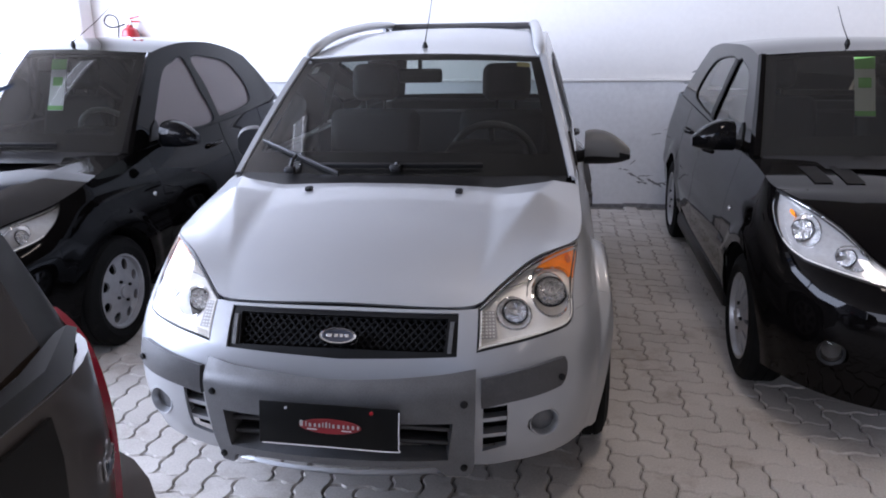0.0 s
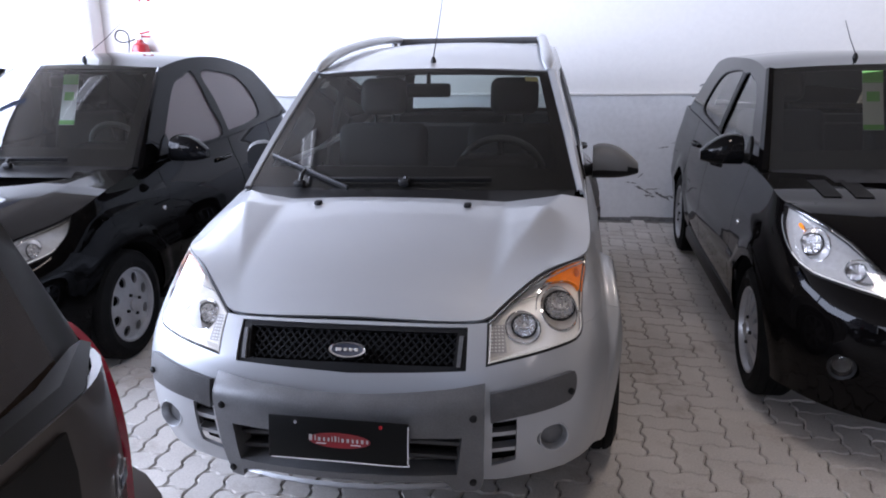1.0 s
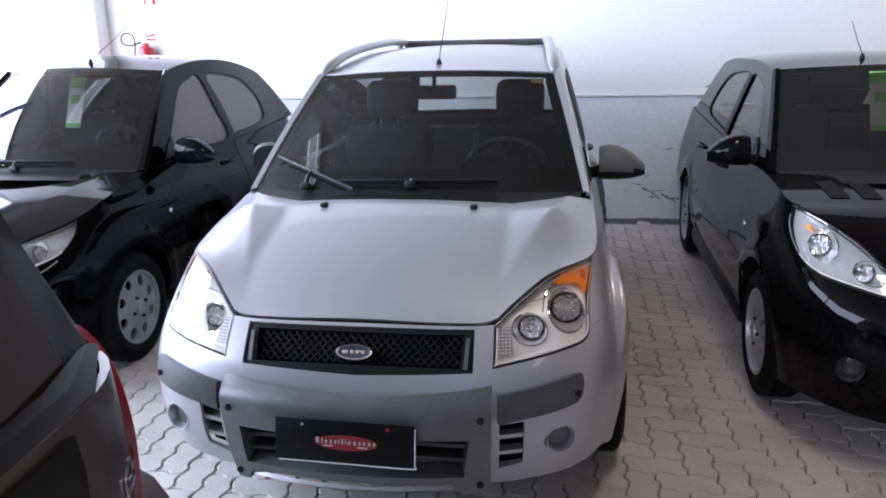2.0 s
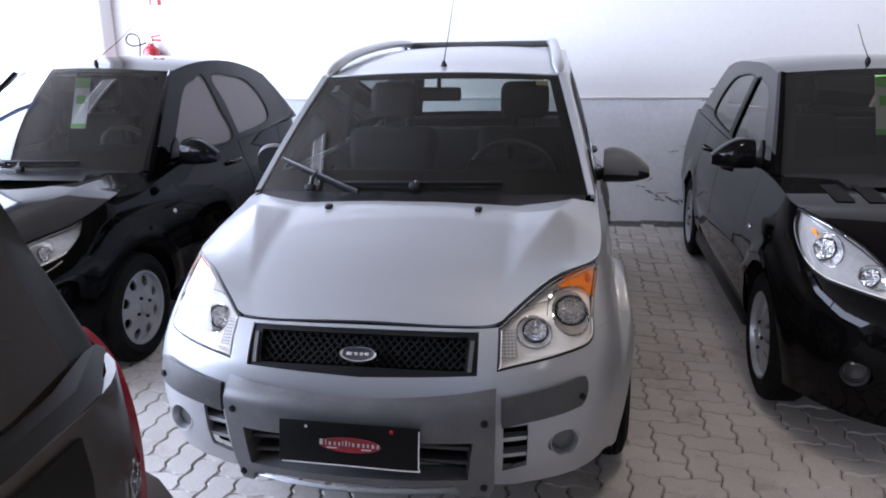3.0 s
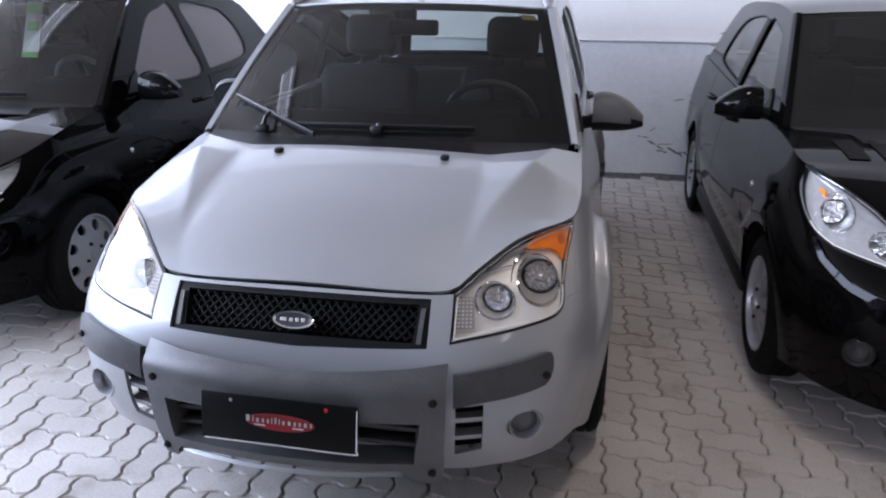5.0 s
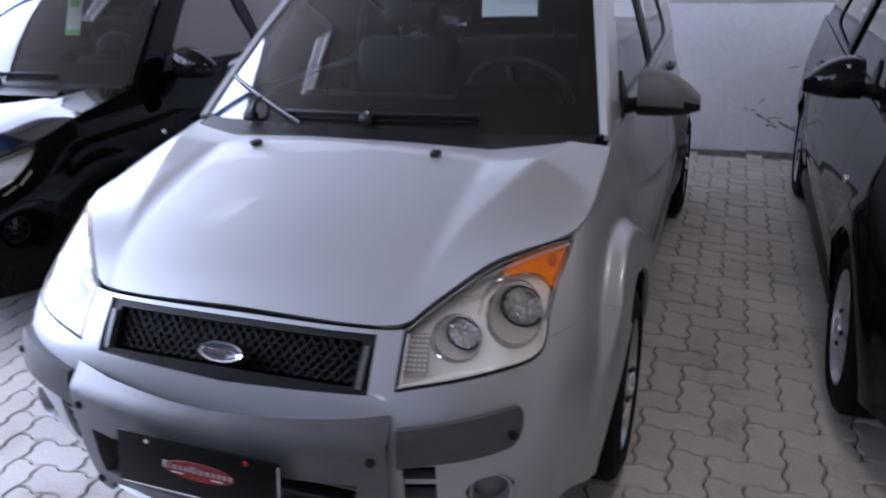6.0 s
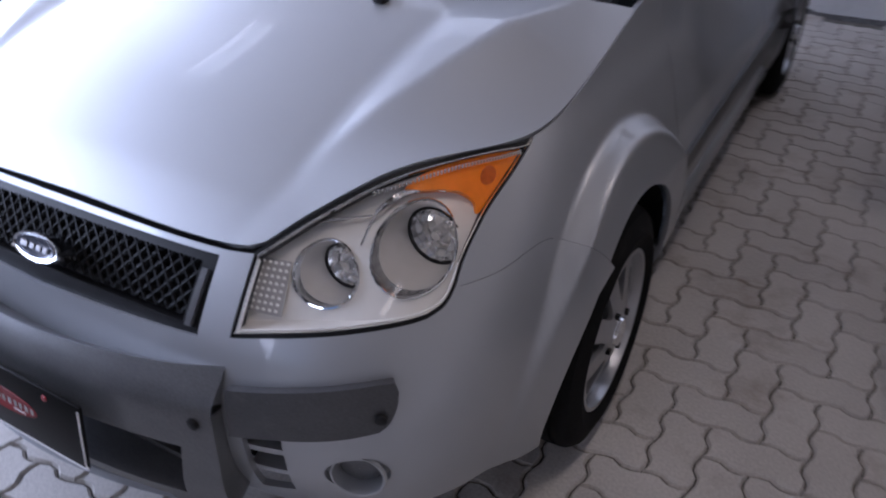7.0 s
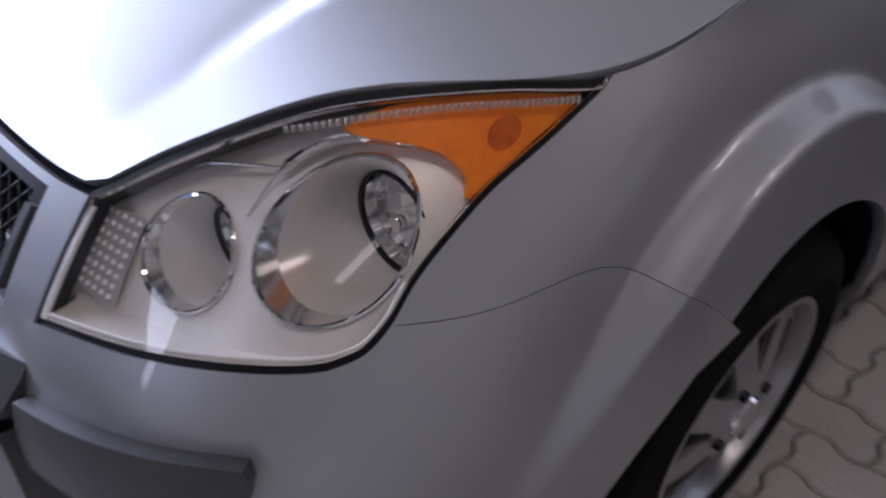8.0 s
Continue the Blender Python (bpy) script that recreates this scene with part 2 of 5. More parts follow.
def inside(px, py, poly):
    """Which points lie inside a closed outline."""
    hit = np.zeros(len(px), bool)
    q = np.asarray(poly)
    for (x0, y0), (x1, y1) in zip(q, np.roll(q, -1, 0)):
        if y0 == y1:
            continue
        c = ((y0 > py) != (y1 > py)) & (px < (x1 - x0) * (py - y0) / (y1 - y0) + x0)
        hit ^= c
    return hit


def resample(poly, step):
    out = []
    for a, b in zip(poly, poly[1:] + poly[:1]):
        a, b = Vector(a[:2]), Vector(b[:2])
        k = max(1, round((b - a).length / step))
        out += [tuple(a.lerp(b, i / k)) for i in range(k)]
    return out


def sheet(outline, surface, step=0.03, holes=(), deep=0.0, sx=1.0, lift=0.0, flip=False):
    """A panel cut out of a curved surface: outline and holes are closed lines in the surface's own (u, v); surface(u, v) gives the place.
    deep: how far its rim turns inwards. lift: raises it along the normal. sx: metres for one unit of u."""
    loops = [resample([(u * sx, v) for u, v in lp], step * 0.8) for lp in (outline, *holes)]
    flat, edges = [], []
    for lp in loops:
        k = len(flat)
        flat += lp
        edges += [(k + i, k + (i + 1) % len(lp)) for i in range(len(lp))]
    rim = len(flat)
    arr = np.array(loops[0])
    lo, hi = arr.min(0), arr.max(0)
    gx, gy = np.meshgrid(np.arange(lo[0] + step / 2, hi[0], step), np.arange(lo[1] + step / 2, hi[1], step))
    gx, gy = gx.ravel(), gy.ravel()
    keep = inside(gx, gy, loops[0])
    for h in loops[1:]:
        keep &= ~inside(gx, gy, h)
    border = np.array(flat)
    gx, gy = gx[keep], gy[keep]
    if len(gx):
        near = np.array([np.min((border[:, 0] - x) ** 2 + (border[:, 1] - y) ** 2) for x, y in zip(gx, gy)])
        ok = near > (step * 0.45) ** 2
        gx, gy = gx[ok], gy[ok]
    pts = [Vector(p) for p in flat] + [Vector(p) for p in zip(gx, gy)]
    V, E, F, *_ = geometry.delaunay_2d_cdt(pts, edges, [], 0, 1e-7)
    cx = np.array([sum(V[i].x for i in f) / len(f) for f in F])
    cy = np.array([sum(V[i].y for i in f) / len(f) for f in F])
    good = inside(cx, cy, loops[0])
    for h in loops[1:]:
        good &= ~inside(cx, cy, h)
    faces = [tuple(f) for f, g in zip(F, good) if g]
    place = [Vector(surface(p.x / sx, p.y)) for p in V]
    e = 1e-3
    norm = []
    for p, c in zip(V, place):
        du = Vector(surface((p.x + e) / sx, p.y)) - Vector(surface((p.x - e) / sx, p.y))
        dv = Vector(surface(p.x / sx, p.y + e)) - Vector(surface(p.x / sx, p.y - e))
        w = du.cross(dv)
        norm.append(w.normalized() if w.length > 1e-12 else Vector((0, 0, 1)))
    if flip:
        norm = [-w for w in norm]
        faces = [tuple(reversed(f)) for f in faces]
    vs = [tuple(p + w * lift) for p, w in zip(place, norm)]
    if deep:
        seen = {}
        for f in faces:
            for a, b in zip(f, f[1:] + f[:1]):
                seen[(a, b)] = True
        out = [(a, b) for a, b in seen if (b, a) not in seen]
        back = {}
        for a, b in out:
            for i in (a, b):
                if i not in back:
                    back[i] = len(vs)
                    vs.append(tuple(Vector(vs[i]) - norm[i] * deep))
        faces += [(b, a, back[a], back[b]) for a, b in out]
    return vs, faces


def table(rows, key):
    """Smooth in-between values of rows (key, value)."""
    if key <= rows[0][0]:
        (a, p), (b, q) = rows[0], rows[1]
        return p + (key - a) * (q - p) / (b - a)
    if key >= rows[-1][0]:
        (a, p), (b, q) = rows[-2], rows[-1]
        return q + (key - b) * (q - p) / (b - a)
    i = max(k for k in range(len(rows) - 1) if rows[k][0] <= key)

    def slope(k):
        lo, hi = max(k - 1, 0), min(k + 1, len(rows) - 1)
        return (rows[hi][1] - rows[lo][1]) / (rows[hi][0] - rows[lo][0])

    h = rows[i + 1][0] - rows[i][0]
    s, m0, m1 = (key - rows[i][0]) / h, slope(i) * h, slope(i + 1) * h
    return (2 * s ** 3 - 3 * s * s + 1) * rows[i][1] + (s ** 3 - 2 * s * s + s) * m0 + (3 * s * s - 2 * s ** 3) * rows[i + 1][1] + (s ** 3 - s * s) * m1


def ease(x):
    x = min(1.0, max(0.0, x))
    return x * x * (3 - 2 * x)


# ---- cars ----
def make_shell(sp):
    """The outer skin of a car's lower body. q runs from the nose's middle (0) round the corner to the flank (1), back along it in
    metres, and round the rear corner to the tail's middle; z is the height."""
    W, Y0, N, YC, YR, YE = (sp[k] for k in ("W", "Y0", "N", "YC", "YR", "YE"))
    L = YR - YC
    zw, flare = sp["wheel_r"], sp["flare"]

    def skin(q, z):
        w = table(W, z)
        if q <= 1:
            t, n = abs(q) * math.pi / 2, table(N, z)
            r = (math.sin(t) ** n + max(math.cos(t), 0) ** n) ** (-1 / n)
            x, y = w * r * math.sin(t), YC - (YC - table(Y0, z)) * r * math.cos(t)
            x = -x if q < 0 else x
        elif q <= 1 + L:
            x, y = w, YC + q - 1
        else:
            t = min(q - 1 - L, 1.0) * math.pi / 2
            n = sp["rear_n"]
            r = (math.sin(t) ** n + max(math.cos(t), 0) ** n) ** (-1 / n)
            x, y = w * r * math.cos(t), YR + (table(YE, z) - YR) * r * math.sin(t)
        x *= 1 - sp["taper"] * ease((y - 2.2) / 1.8)
        for yw in sp["wheels"]:
            d = math.hypot(y - yw, z - zw)
            lip = flare * (1 - ease((d - sp["flare_r"]) / sp["flare_w"])) + sp["bead"] * math.exp(-((d - sp["flare_r"] - 0.012) / sp["bead_w"]) ** 2)
            x += lip * ease((y - 0.22) / 0.3) * (1 if x > 0 else -1)
        # a soft waist line and a tucked sill
        x += (sp["waist"] * math.exp(-((z - sp["waist_z"]) / 0.035) ** 2) - 0.03 * ease((0.32 - z) / 0.14)) * ease((y - 0.8) / 0.4) * (1 if x > 0 else -1)
        return x, y, z

    return skin


def q_at(sp, y, z):
    """The q at which the nose or flank has reached y, at the height z."""
    if y >= sp["YC"]:
        return 1 + y - sp["YC"]
    n = table(sp["N"], z)
    c = min(1.0, max(0.0, (sp["YC"] - y) / (sp["YC"] - table(sp["Y0"], z))))
    s = (1 - c ** n) ** (1 / n)
    return math.atan2(s, c) / (math.pi / 2)


def arch_line(sp, yw, a0, a1, n=26):
    """Points of a wheel arch in the skin's own (q, z), from one angle to the other (degrees, 0 is to the rear, 90 up)."""
    out = []
    for i in range(n + 1):
        t = radians(a0 + (a1 - a0) * i / n)
        y, z = yw + sp["arch_r"] * math.cos(t), sp["wheel_r"] + 0.005 + sp["arch_r"] * math.sin(t)
        out.append((q_at(sp, y, z), z))
    return out


def flats(points, n=7):
    return [tuple(p) for p in spline(points, n)]


def tyre_and_rim(parent, r, wide, kind, m, turn=0.0):
    """A wheel whose outer face looks to +x."""
    rr = r * 0.665
    tyre = lathe([(-wide / 2, rr), (-wide / 2 - 0.004, r * 0.8), (-wide / 2 + 0.012, r * 0.95), (-wide / 2 + 0.03, r * 0.992), (-0.045, r), (-0.043, r - 0.006), (-0.037, r - 0.006), (-0.035, r), (-0.004, r), (-0.003, r - 0.006), (0.003, r - 0.006), (0.004, r), (0.035, r), (0.037, r - 0.006), (0.043, r - 0.006), (0.045, r), (wide / 2 - 0.03, r * 0.992), (wide / 2 - 0.012, r * 0.95), (wide / 2 + 0.004, r * 0.8), (wide / 2 - 0.006, rr + 0.004), (wide / 2 - 0.014, rr)], 56)
    w = part("wheel", moved(tyre, m), RUBBER, parent, "black rubber tyre on a silver rim")
    face = wide / 2 - 0.012
    barrel = lathe([(face - 0.002, rr + 0.004), (face + 0.006, rr + 0.002), (face + 0.006, rr - 0.008), (face - 0.012, rr - 0.014), (face - 0.10, rr - 0.02), (face - 0.10, 0.03)], 48)
    part("rim", moved(barrel, m), ALLOY if kind == "alloy" else CAP, w)
    ring = [(rr * 0.96 * math.cos(2 * math.pi * i / 64), rr * 0.96 * math.sin(2 * math.pi * i / 64)) for i in range(64)]
    holes = []
    if kind == "alloy":
        count = 7
        for k in range(count):
            lp = []
            for f, s in ((0.40, -0.10), (0.62, -0.21), (0.84, -0.27), (0.89, 0.0), (0.84, 0.27), (0.62, 0.21), (0.40, 0.10)):
                t = 2 * math.pi * k / count + s + turn
                lp.append((rr * f * math.cos(t), rr * f * math.sin(t)))
            holes.append([tuple(p) for p in spline(lp, 3, True)])
    elif kind == "oval":
        for k in range(8):
            t0, lp = 2 * math.pi * k / 8 + turn, []
            for i in range(14):
                t = 2 * math.pi * i / 14
                rad, tan = rr * (0.735 + 0.15 * math.cos(t)), rr * 0.14 * math.sin(t)
                lp.append((rad * math.cos(t0) - tan * math.sin(t0), rad * math.sin(t0) + tan * math.cos(t0)))
            holes.append(lp)
    else:
        for k in range(10):
            lp = []
            for f, s in ((0.42, -0.09), (0.86, -0.14), (0.88, 0.10), (0.42, 0.06)):
                t = 2 * math.pi * k / 10 + s + turn
                lp.append((rr * f * math.cos(t), rr * f * math.sin(t)))
            holes.append(lp)

    def dish(u, v):
        d = math.hypot(u, v) / rr
        return face + 0.004 + 0.014 * math.cos(d * 2.9) * (1 if kind != "alloy" else 1.2) - 0.008, u, v

    part("cover", moved(sheet(ring, dish, 0.016, holes, deep=0.012), m), ALLOY if kind == "alloy" else CAP, w)
    part("centre_cap", moved(lathe([(face + 0.006, rr * 0.19), (face + 0.018, rr * 0.175), (face + 0.021, rr * 0.12), (face + 0.021, 0.0005)], 24), m), CHROME if kind == "alloy" else CAP, w)
    for k in range(4):
        t = 2 * math.pi * k / 4 + turn
        part("wheel_bolt", moved(lathe([(face + 0.004, 0.009), (face + 0.015, 0.008), (face + 0.015, 0.0005)], 8), m @ Matrix.Translation((0, rr * 0.30 * math.cos(t), rr * 0.30 * math.sin(t)))), BLACK, w)
    # black disc: the shade behind the wheel cover, put into colour
    part("hub_void", moved(lathe([(face - 0.085, rr * 0.97), (face - 0.085, 0.001)], 32), m), VOID, w)
    return w


def car_seat(parent, x, y, z, label=""):
    s = part("seat", rbox(0.50, 0.50, 0.16, 0.06, pose(x, y, z, 6), 3), SEAT, parent, label)
    part("seat_back", rbox(0.50, 0.13, 0.60, 0.06, pose(x, y + 0.33, z + 0.33, -16), 3), SEAT, s)
    part("headrest", rbox(0.26, 0.11, 0.20, 0.054, pose(x, y + 0.44, z + 0.76, -12), 5), SEAT, s)
    for dx in (-0.05, 0.05):
        part("headrest_post", tube([(x + dx, y + 0.41, z + 0.60), (x + dx, y + 0.44, z + 0.70)], 0.006), BLACK, s)


def build_car(name, label, sp, m, group="cars parked side by side"):
    car = thing(name, label, "car", group, m)
    skin = make_shell(sp)
    paint, top = sp["paint"], sp["top"]
    L = sp["YR"] - sp["YC"]
    q_end = 2 + L
    yf, yr = sp["wheels"]
    SX = 1.25

    def crest(q):
        return table(top, q)

    def crest_line(q0, q1, n, drop=0.0):
        return [(q0 + (q1 - q0) * i / n, crest(q0 + (q1 - q0) * i / n) - drop) for i in range(n + 1)]

    lamp_out, lamp_bot, lamp_in = flats(sp["lamp_out"]), flats(sp["lamp_bot"]), flats(sp["lamp_in"])
    q_in, q_tip = sp["lamp_in"][-1][0], sp["lamp_out"][0][0]
    lamp = crest_line(q_in, q_tip, 22, 0.004) + lamp_out[1:] + lamp_bot[1:-1] + lamp_in[:-1]
    g = 0.0035

    def grow(poly, d):
        """An outline moved outwards by d metres."""
        P = [Vector((u * SX, v)) for u, v in poly]
        area = sum(a.x * b.y - a.y * b.x for a, b in zip(P, P[1:] + P[:1]))
        s = 1 if area > 0 else -1
        out = []
        for i, p in enumerate(P):
            t = (P[(i + 1) % len(P)] - P[i - 1]).normalized()
            out.append(((p.x + s * t.y * d) / SX, p.y - s * t.x * d))
        return out

    # front bumper with its openings
    seam = flats(sp["seam"])
    arch_f = arch_line(sp, yf, 196, 90 - 2, 24)
    zs = seam[-1][1]
    low = [p for p in arch_f if p[1] < zs - 0.004 and p[0] < 1]
    hem = flats(sp["hem"])
    bumper_edge = hem[:-1] + low + [(u, v - 0.0008) for u, v in reversed(seam)][:-1]
    around = [(u, v) for u, v in lamp_out if v <= sp["seam"][0][1] + 0.001]
    bumper_top = around[0:] + lamp_bot[1:-1] + lamp_in[:-1] + [(q_in, crest(q_in) - 0.006)] + list(reversed(crest_line(0, q_in, 10, 0.006)))[1:]
    half = bumper_edge + bumper_top

    def whole(lp):
        return lp + [(-u, v) for u, v in reversed(lp) if u > 1e-6]

    holes = [whole(lp) for lp in sp["mid_openings"]] + list(sp["side_openings"]) + [[(-u, v) for u, v in reversed(lp)] for lp in sp["side_openings"]]
    bump = part("front_bumper", sheet(whole(half), skin, sp["bumper_fine"], holes, deep=0.012, sx=SX), paint, car, sharp=70)

    # bonnet
    def edge_at(y):
        lo, hi = 0.0, 1.0 + L
        for _ in range(34):
            mid = (lo + hi) / 2
            if skin(mid, crest(mid))[1] < y:
                lo = mid
            else:
                hi = mid
        p = skin(lo, crest(lo))
        return p[0], p[2]

    edges = [(y / 200, *edge_at(y / 200)) for y in range(-10, 260, 5)]
    rim_x, rim_z = [(y, x) for y, x, z in edges], [(y, z) for y, x, z in edges]
    if sp["band"]:
        # the bonnet's own rim runs smoother than the wing's
        flat = [z for y, z in rim_z]
        rim_z = [(y, z + (sum(flat[max(0, i - 4):i + 5]) / len(flat[max(0, i - 4):i + 5]) - z) * ease((y - 0.30) / 0.1)) for i, (y, z) in enumerate(rim_z)]

    def bonnet(x, y):
        xe, ze = max(table(rim_x, y), 0.02), table(rim_z, y)
        zc = table(sp["bonnet"], y)
        if sp["band"]:
            # a crowned middle, a flat wedge that widens to the rear, a sharp ridge, and a fall to the wing
            x, s, xr = abs(x), (1 if x >= 0 else -1), min(table(sp["ridge"], y), xe * 0.94)
            xi = min(sp["band"][0], xr)

            def middle(u):
                return zc - 0.020 * (u / sp["band"][0]) ** 2

            k = ease((x - xi + 0.035) / 0.09)
            zr = min(middle(xi) + sp["band"][1] * (xr - xi), ze + 0.55 * (xe - xr))
            wedge = middle(xi) + (zr - middle(xi)) * (x - xi) / max(xr - xi, 0.01)
            fall = ze + (zr - ze) * (1 - ((x - xr) / (xe - xr)) ** 1.12 if x > xr else 1 + (xr - x) * 1.0 / (xe - xr))
            inner = middle(x) * (1 - k) + wedge * k
            k2 = ease((x - xr + 0.010) / 0.020)
            return s * x, y, inner * (1 - k2) + fall * k2
        ridge = table(sp["ridge"], y)
        f = min(abs(x) / xe, 1.2)
        fr = min(ridge / xe, 0.95)
        blend = 0.5 + 0.5 * math.tanh((f - fr) / 0.018)
        inner, outer = 1 - 0.30 * (f / fr) ** 2, 0.70 * (1 - (f - fr) / (1 - fr))
        body = inner * (1 - blend) + outer * blend
        return x, y, ze + (zc - ze) * max(body, -0.2)

    line = [skin(q, crest(q)) for q in [sp["bonnet_end"] * i / 60 for i in range(61)]]
    side = [(x - 0.0025 * min(1, y / 0.3 + 0.3), y + (0.004 if x < 0.41 else 0.0015 if y < 0.3 else 0)) for x, y, z in line]
    ex, ey = side[-1]
    rear = [(ex * (1 - i / 12), table(sp["cowl"], ex * (1 - i / 12))) for i in range(1, 13)]
    half = side + rear
    plan = half + [(-x, y) for x, y in reversed(half[1:-1])]
    part("bonnet", sheet(plan, bonnet, sp["fine"], deep=0.012), paint, car, sharp=50)
    # black sheet below the bonnet: the shade in its gaps, put into colour
    part("bonnet_gap_shade", sheet([(u * 1.0, v) for u, v in plan], lambda x, y: (x, y, bonnet(x, y)[2] - 0.02), 0.12), VOID, car)

    # wing, doors, rear quarter, rear bumper
    qd = q_at(sp, sp["doors"][0], 0.5)
    rise = [p for p in arch_line(sp, yf, 175, -14, 40) if p[0] < qd]
    k0 = min(range(len(rise)), key=lambda i: abs(rise[i][1] - zs) + (0 if rise[i][0] < 1 else 9))
    front = [(u, v) for u, v in lamp_out if v >= sp["seam"][0][1] - 0.001]
    wing = [(qd, 0.235), (qd, crest(qd))] + list(reversed(crest_line(q_tip, qd, 30)))[1:] + front[1:] + seam[1:] + rise[k0 + 1:] + [(rise[-1][0], 0.235)]
    both("wing", sheet(wing, skin, sp["wing_fine"], deep=0.012, sx=SX), paint, car, sharp=70)
    cuts = list(sp["doors"])
    for i, nm in enumerate(("front_door", "rear_door")[: len(cuts) - 1]):
        a, b = cuts[i] - sp["YC"] + 1 + g, cuts[i + 1] - sp["YC"] + 1 - g
        lp = [(a, 0.25), (b, 0.25)] + list(reversed(crest_line(a, b, 12)))
        if i == len(cuts) - 2:
            arch = [p for p in arch_line(sp, yr, 178, 20, 40) if p[0] < b]
            zl = [p for p in arch if p[1] > 0.25]
            lp = [(a, 0.25), (zl[0][0], 0.25)] + zl + ([(b, zl[-1][1] + 0.02)] if zl[-1][0] < b - 0.01 else []) + list(reversed(crest_line(a, b, 12)))
        pair = both(nm, sheet(lp, skin, 0.045, deep=0.014, sx=1.0), paint, car)
        for s, door in zip((1, -1), pair):
            yh = cuts[i + 1] - 0.16
            x, y, z = skin(yh - sp["YC"] + 1, sp["handle_z"])
            hx = s * (x + 0.018)
            part("door_handle", tube(spline([(hx - s * 0.02, yh - 0.10, z), (hx + s * 0.004, yh - 0.07, z + 0.004), (hx + s * 0.006, yh, z + 0.005), (hx + s * 0.002, yh + 0.06, z + 0.003), (hx - s * 0.02, yh + 0.085, z)], 4), 0.016, 8, flat=0.8), BLACK if sp["paint"] == SILVER else paint, door)
    qc = cuts[-1] - sp["YC"] + 1 + g
    arch = [p for p in arch_line(sp, yr, 178, -10, 50) if p[0] > qc]
    quarter = arch + [(arch[-1][0], 0.25), (q_end - 1, 0.25), (q_end - 0.55, 0.26), (q_end - 0.55, crest(q_end - 0.55))] + list(reversed(crest_line(qc, q_end - 0.55, 20)))[1:]
    if arch[0][1] > 0.3 and arch[0][0] > qc + 0.02:
        quarter = [(qc, arch[0][1])] + quarter
    both("rear_quarter", sheet(quarter, skin, 0.045, deep=0.014, sx=1.0), paint, car)
    tail = [(q_end - 0.55 + 0.002, 0.26), (q_end, 0.28)] + list(reversed(crest_line(q_end - 0.55 + 0.002, q_end, 8)))
    ts = sheet(tail, skin, 0.045, deep=0.014, sx=1.0)
    part("tail_panel", join(ts, mirrored(ts)), paint, car)
    if sp["tail_lamps"]:
        tl = [(q_end - 0.72, 0.66), (q_end - 0.58, 0.66), (q_end - 0.58, 0.92), (q_end - 0.72, 0.92)]
        both("tail_lamp", sheet(tl, skin, 0.04, deep=0.01, sx=1.0, lift=0.006), RED_LAMP, car)
    # sill and floor pan
    both("sill", rbox(0.10, yr - yf - 0.74, 0.11, 0.03, Matrix.Translation((sp["W"][0][1] - 0.03, (yf + yr) / 2, 0.235))), paint if sp["paint"] == SILVER else BLACK, car)
    part("floor_pan", rbox(1.28, sp["YR"] - 0.25, 0.06, 0.02, Matrix.Translation((0, (sp["YR"] + 0.4) / 2, 0.27))), VOID, car)
    for yw in (yf, yr):
        lin = []
        for s in (0.36, 0.80):
            lin += [(s, yw + (sp["arch_r"] + 0.02) * math.cos(radians(a)), 0.27 + (sp["arch_r"] + 0.02) * math.sin(radians(a))) for a in range(-12, 193, 12)]
        k = len(lin) // 2
        w = [(x if x < 0.5 else abs(skin(q_at(sp, y, max(z, 0.2)), max(z, 0.2))[0]) - 0.02, y, z) for x, y, z in lin]
        faces = [(i, i + 1, k + i + 1, k + i) for i in range(k - 1)] + [tuple(range(k))]
        both("wheel_house", (w, faces), VOID, car)

    # head lamps
    for s in (1, -1):
        fix = (lambda shape: shape) if s == 1 else mirrored
        lens_out = grow(lamp, -0.007)
        lens = part("headlamp", fix(sheet(lens_out, skin, 0.02, sx=SX, deep=0.006, lift=0.001)), CLEAR, car, "clear headlamp lens with an amber indicator over two round reflectors")
        lens.visible_shadow = False
        part("lamp_seal", fix(sheet(grow(lamp, 0.002), skin, 0.03, [grow(lamp, -0.006)], sx=SX, deep=0.02, lift=-0.004)), BLACK, lens)
        back_by = Vector((-0.30, 0.85, -0.05)) * sp["lamp_depth"]
        rings = [[(cu + ru * math.cos(t * math.pi / 20), cv + rv * math.sin(t * math.pi / 20)) for t in range(40)] for cu, cv, ru, rv, *_ in sp["bowls"]]
        bezel = sheet(grow(lamp, -0.006), lambda u, v: tuple(Vector(skin(u, v)) + back_by * sp["sink"](u, v)), 0.012, rings, sx=SX)
        loop = resample([(u * SX, v) for u, v in grow(lamp, -0.006)], 0.015)
        wall = []
        for u, v in loop:
            p = Vector(skin(u / SX, v))
            wall += [tuple(p + back_by * f) for f in (0.03, sp["sink"](u / SX, v))]
        n = len(loop)
        part("lamp_housing", fix(join(bezel, (wall, [(2 * i, 2 * i + 1, (2 * i + 3) % (2 * n), (2 * i + 2) % (2 * n)) for i in range(n)]))), sp["lamp_metal"], lens)
        for ring, (cu, cv, ru, rv, rad, length, dx) in zip(rings, sp["bowls"]):
            # a tube cut off along the lens, ending in a bowl
            k = len(ring)
            fore = [Vector(skin(u, v)) + back_by * (sp["sink"](u, v) - 0.03) for u, v in ring]
            end = sum(fore, Vector()) / k + Vector((dx, length, sp["bowl_drop"]))
            aft = [end + Vector((rad * math.cos(t * math.pi / 20), 0.0, rad * math.sin(t * math.pi / 20))) for t in range(k)]
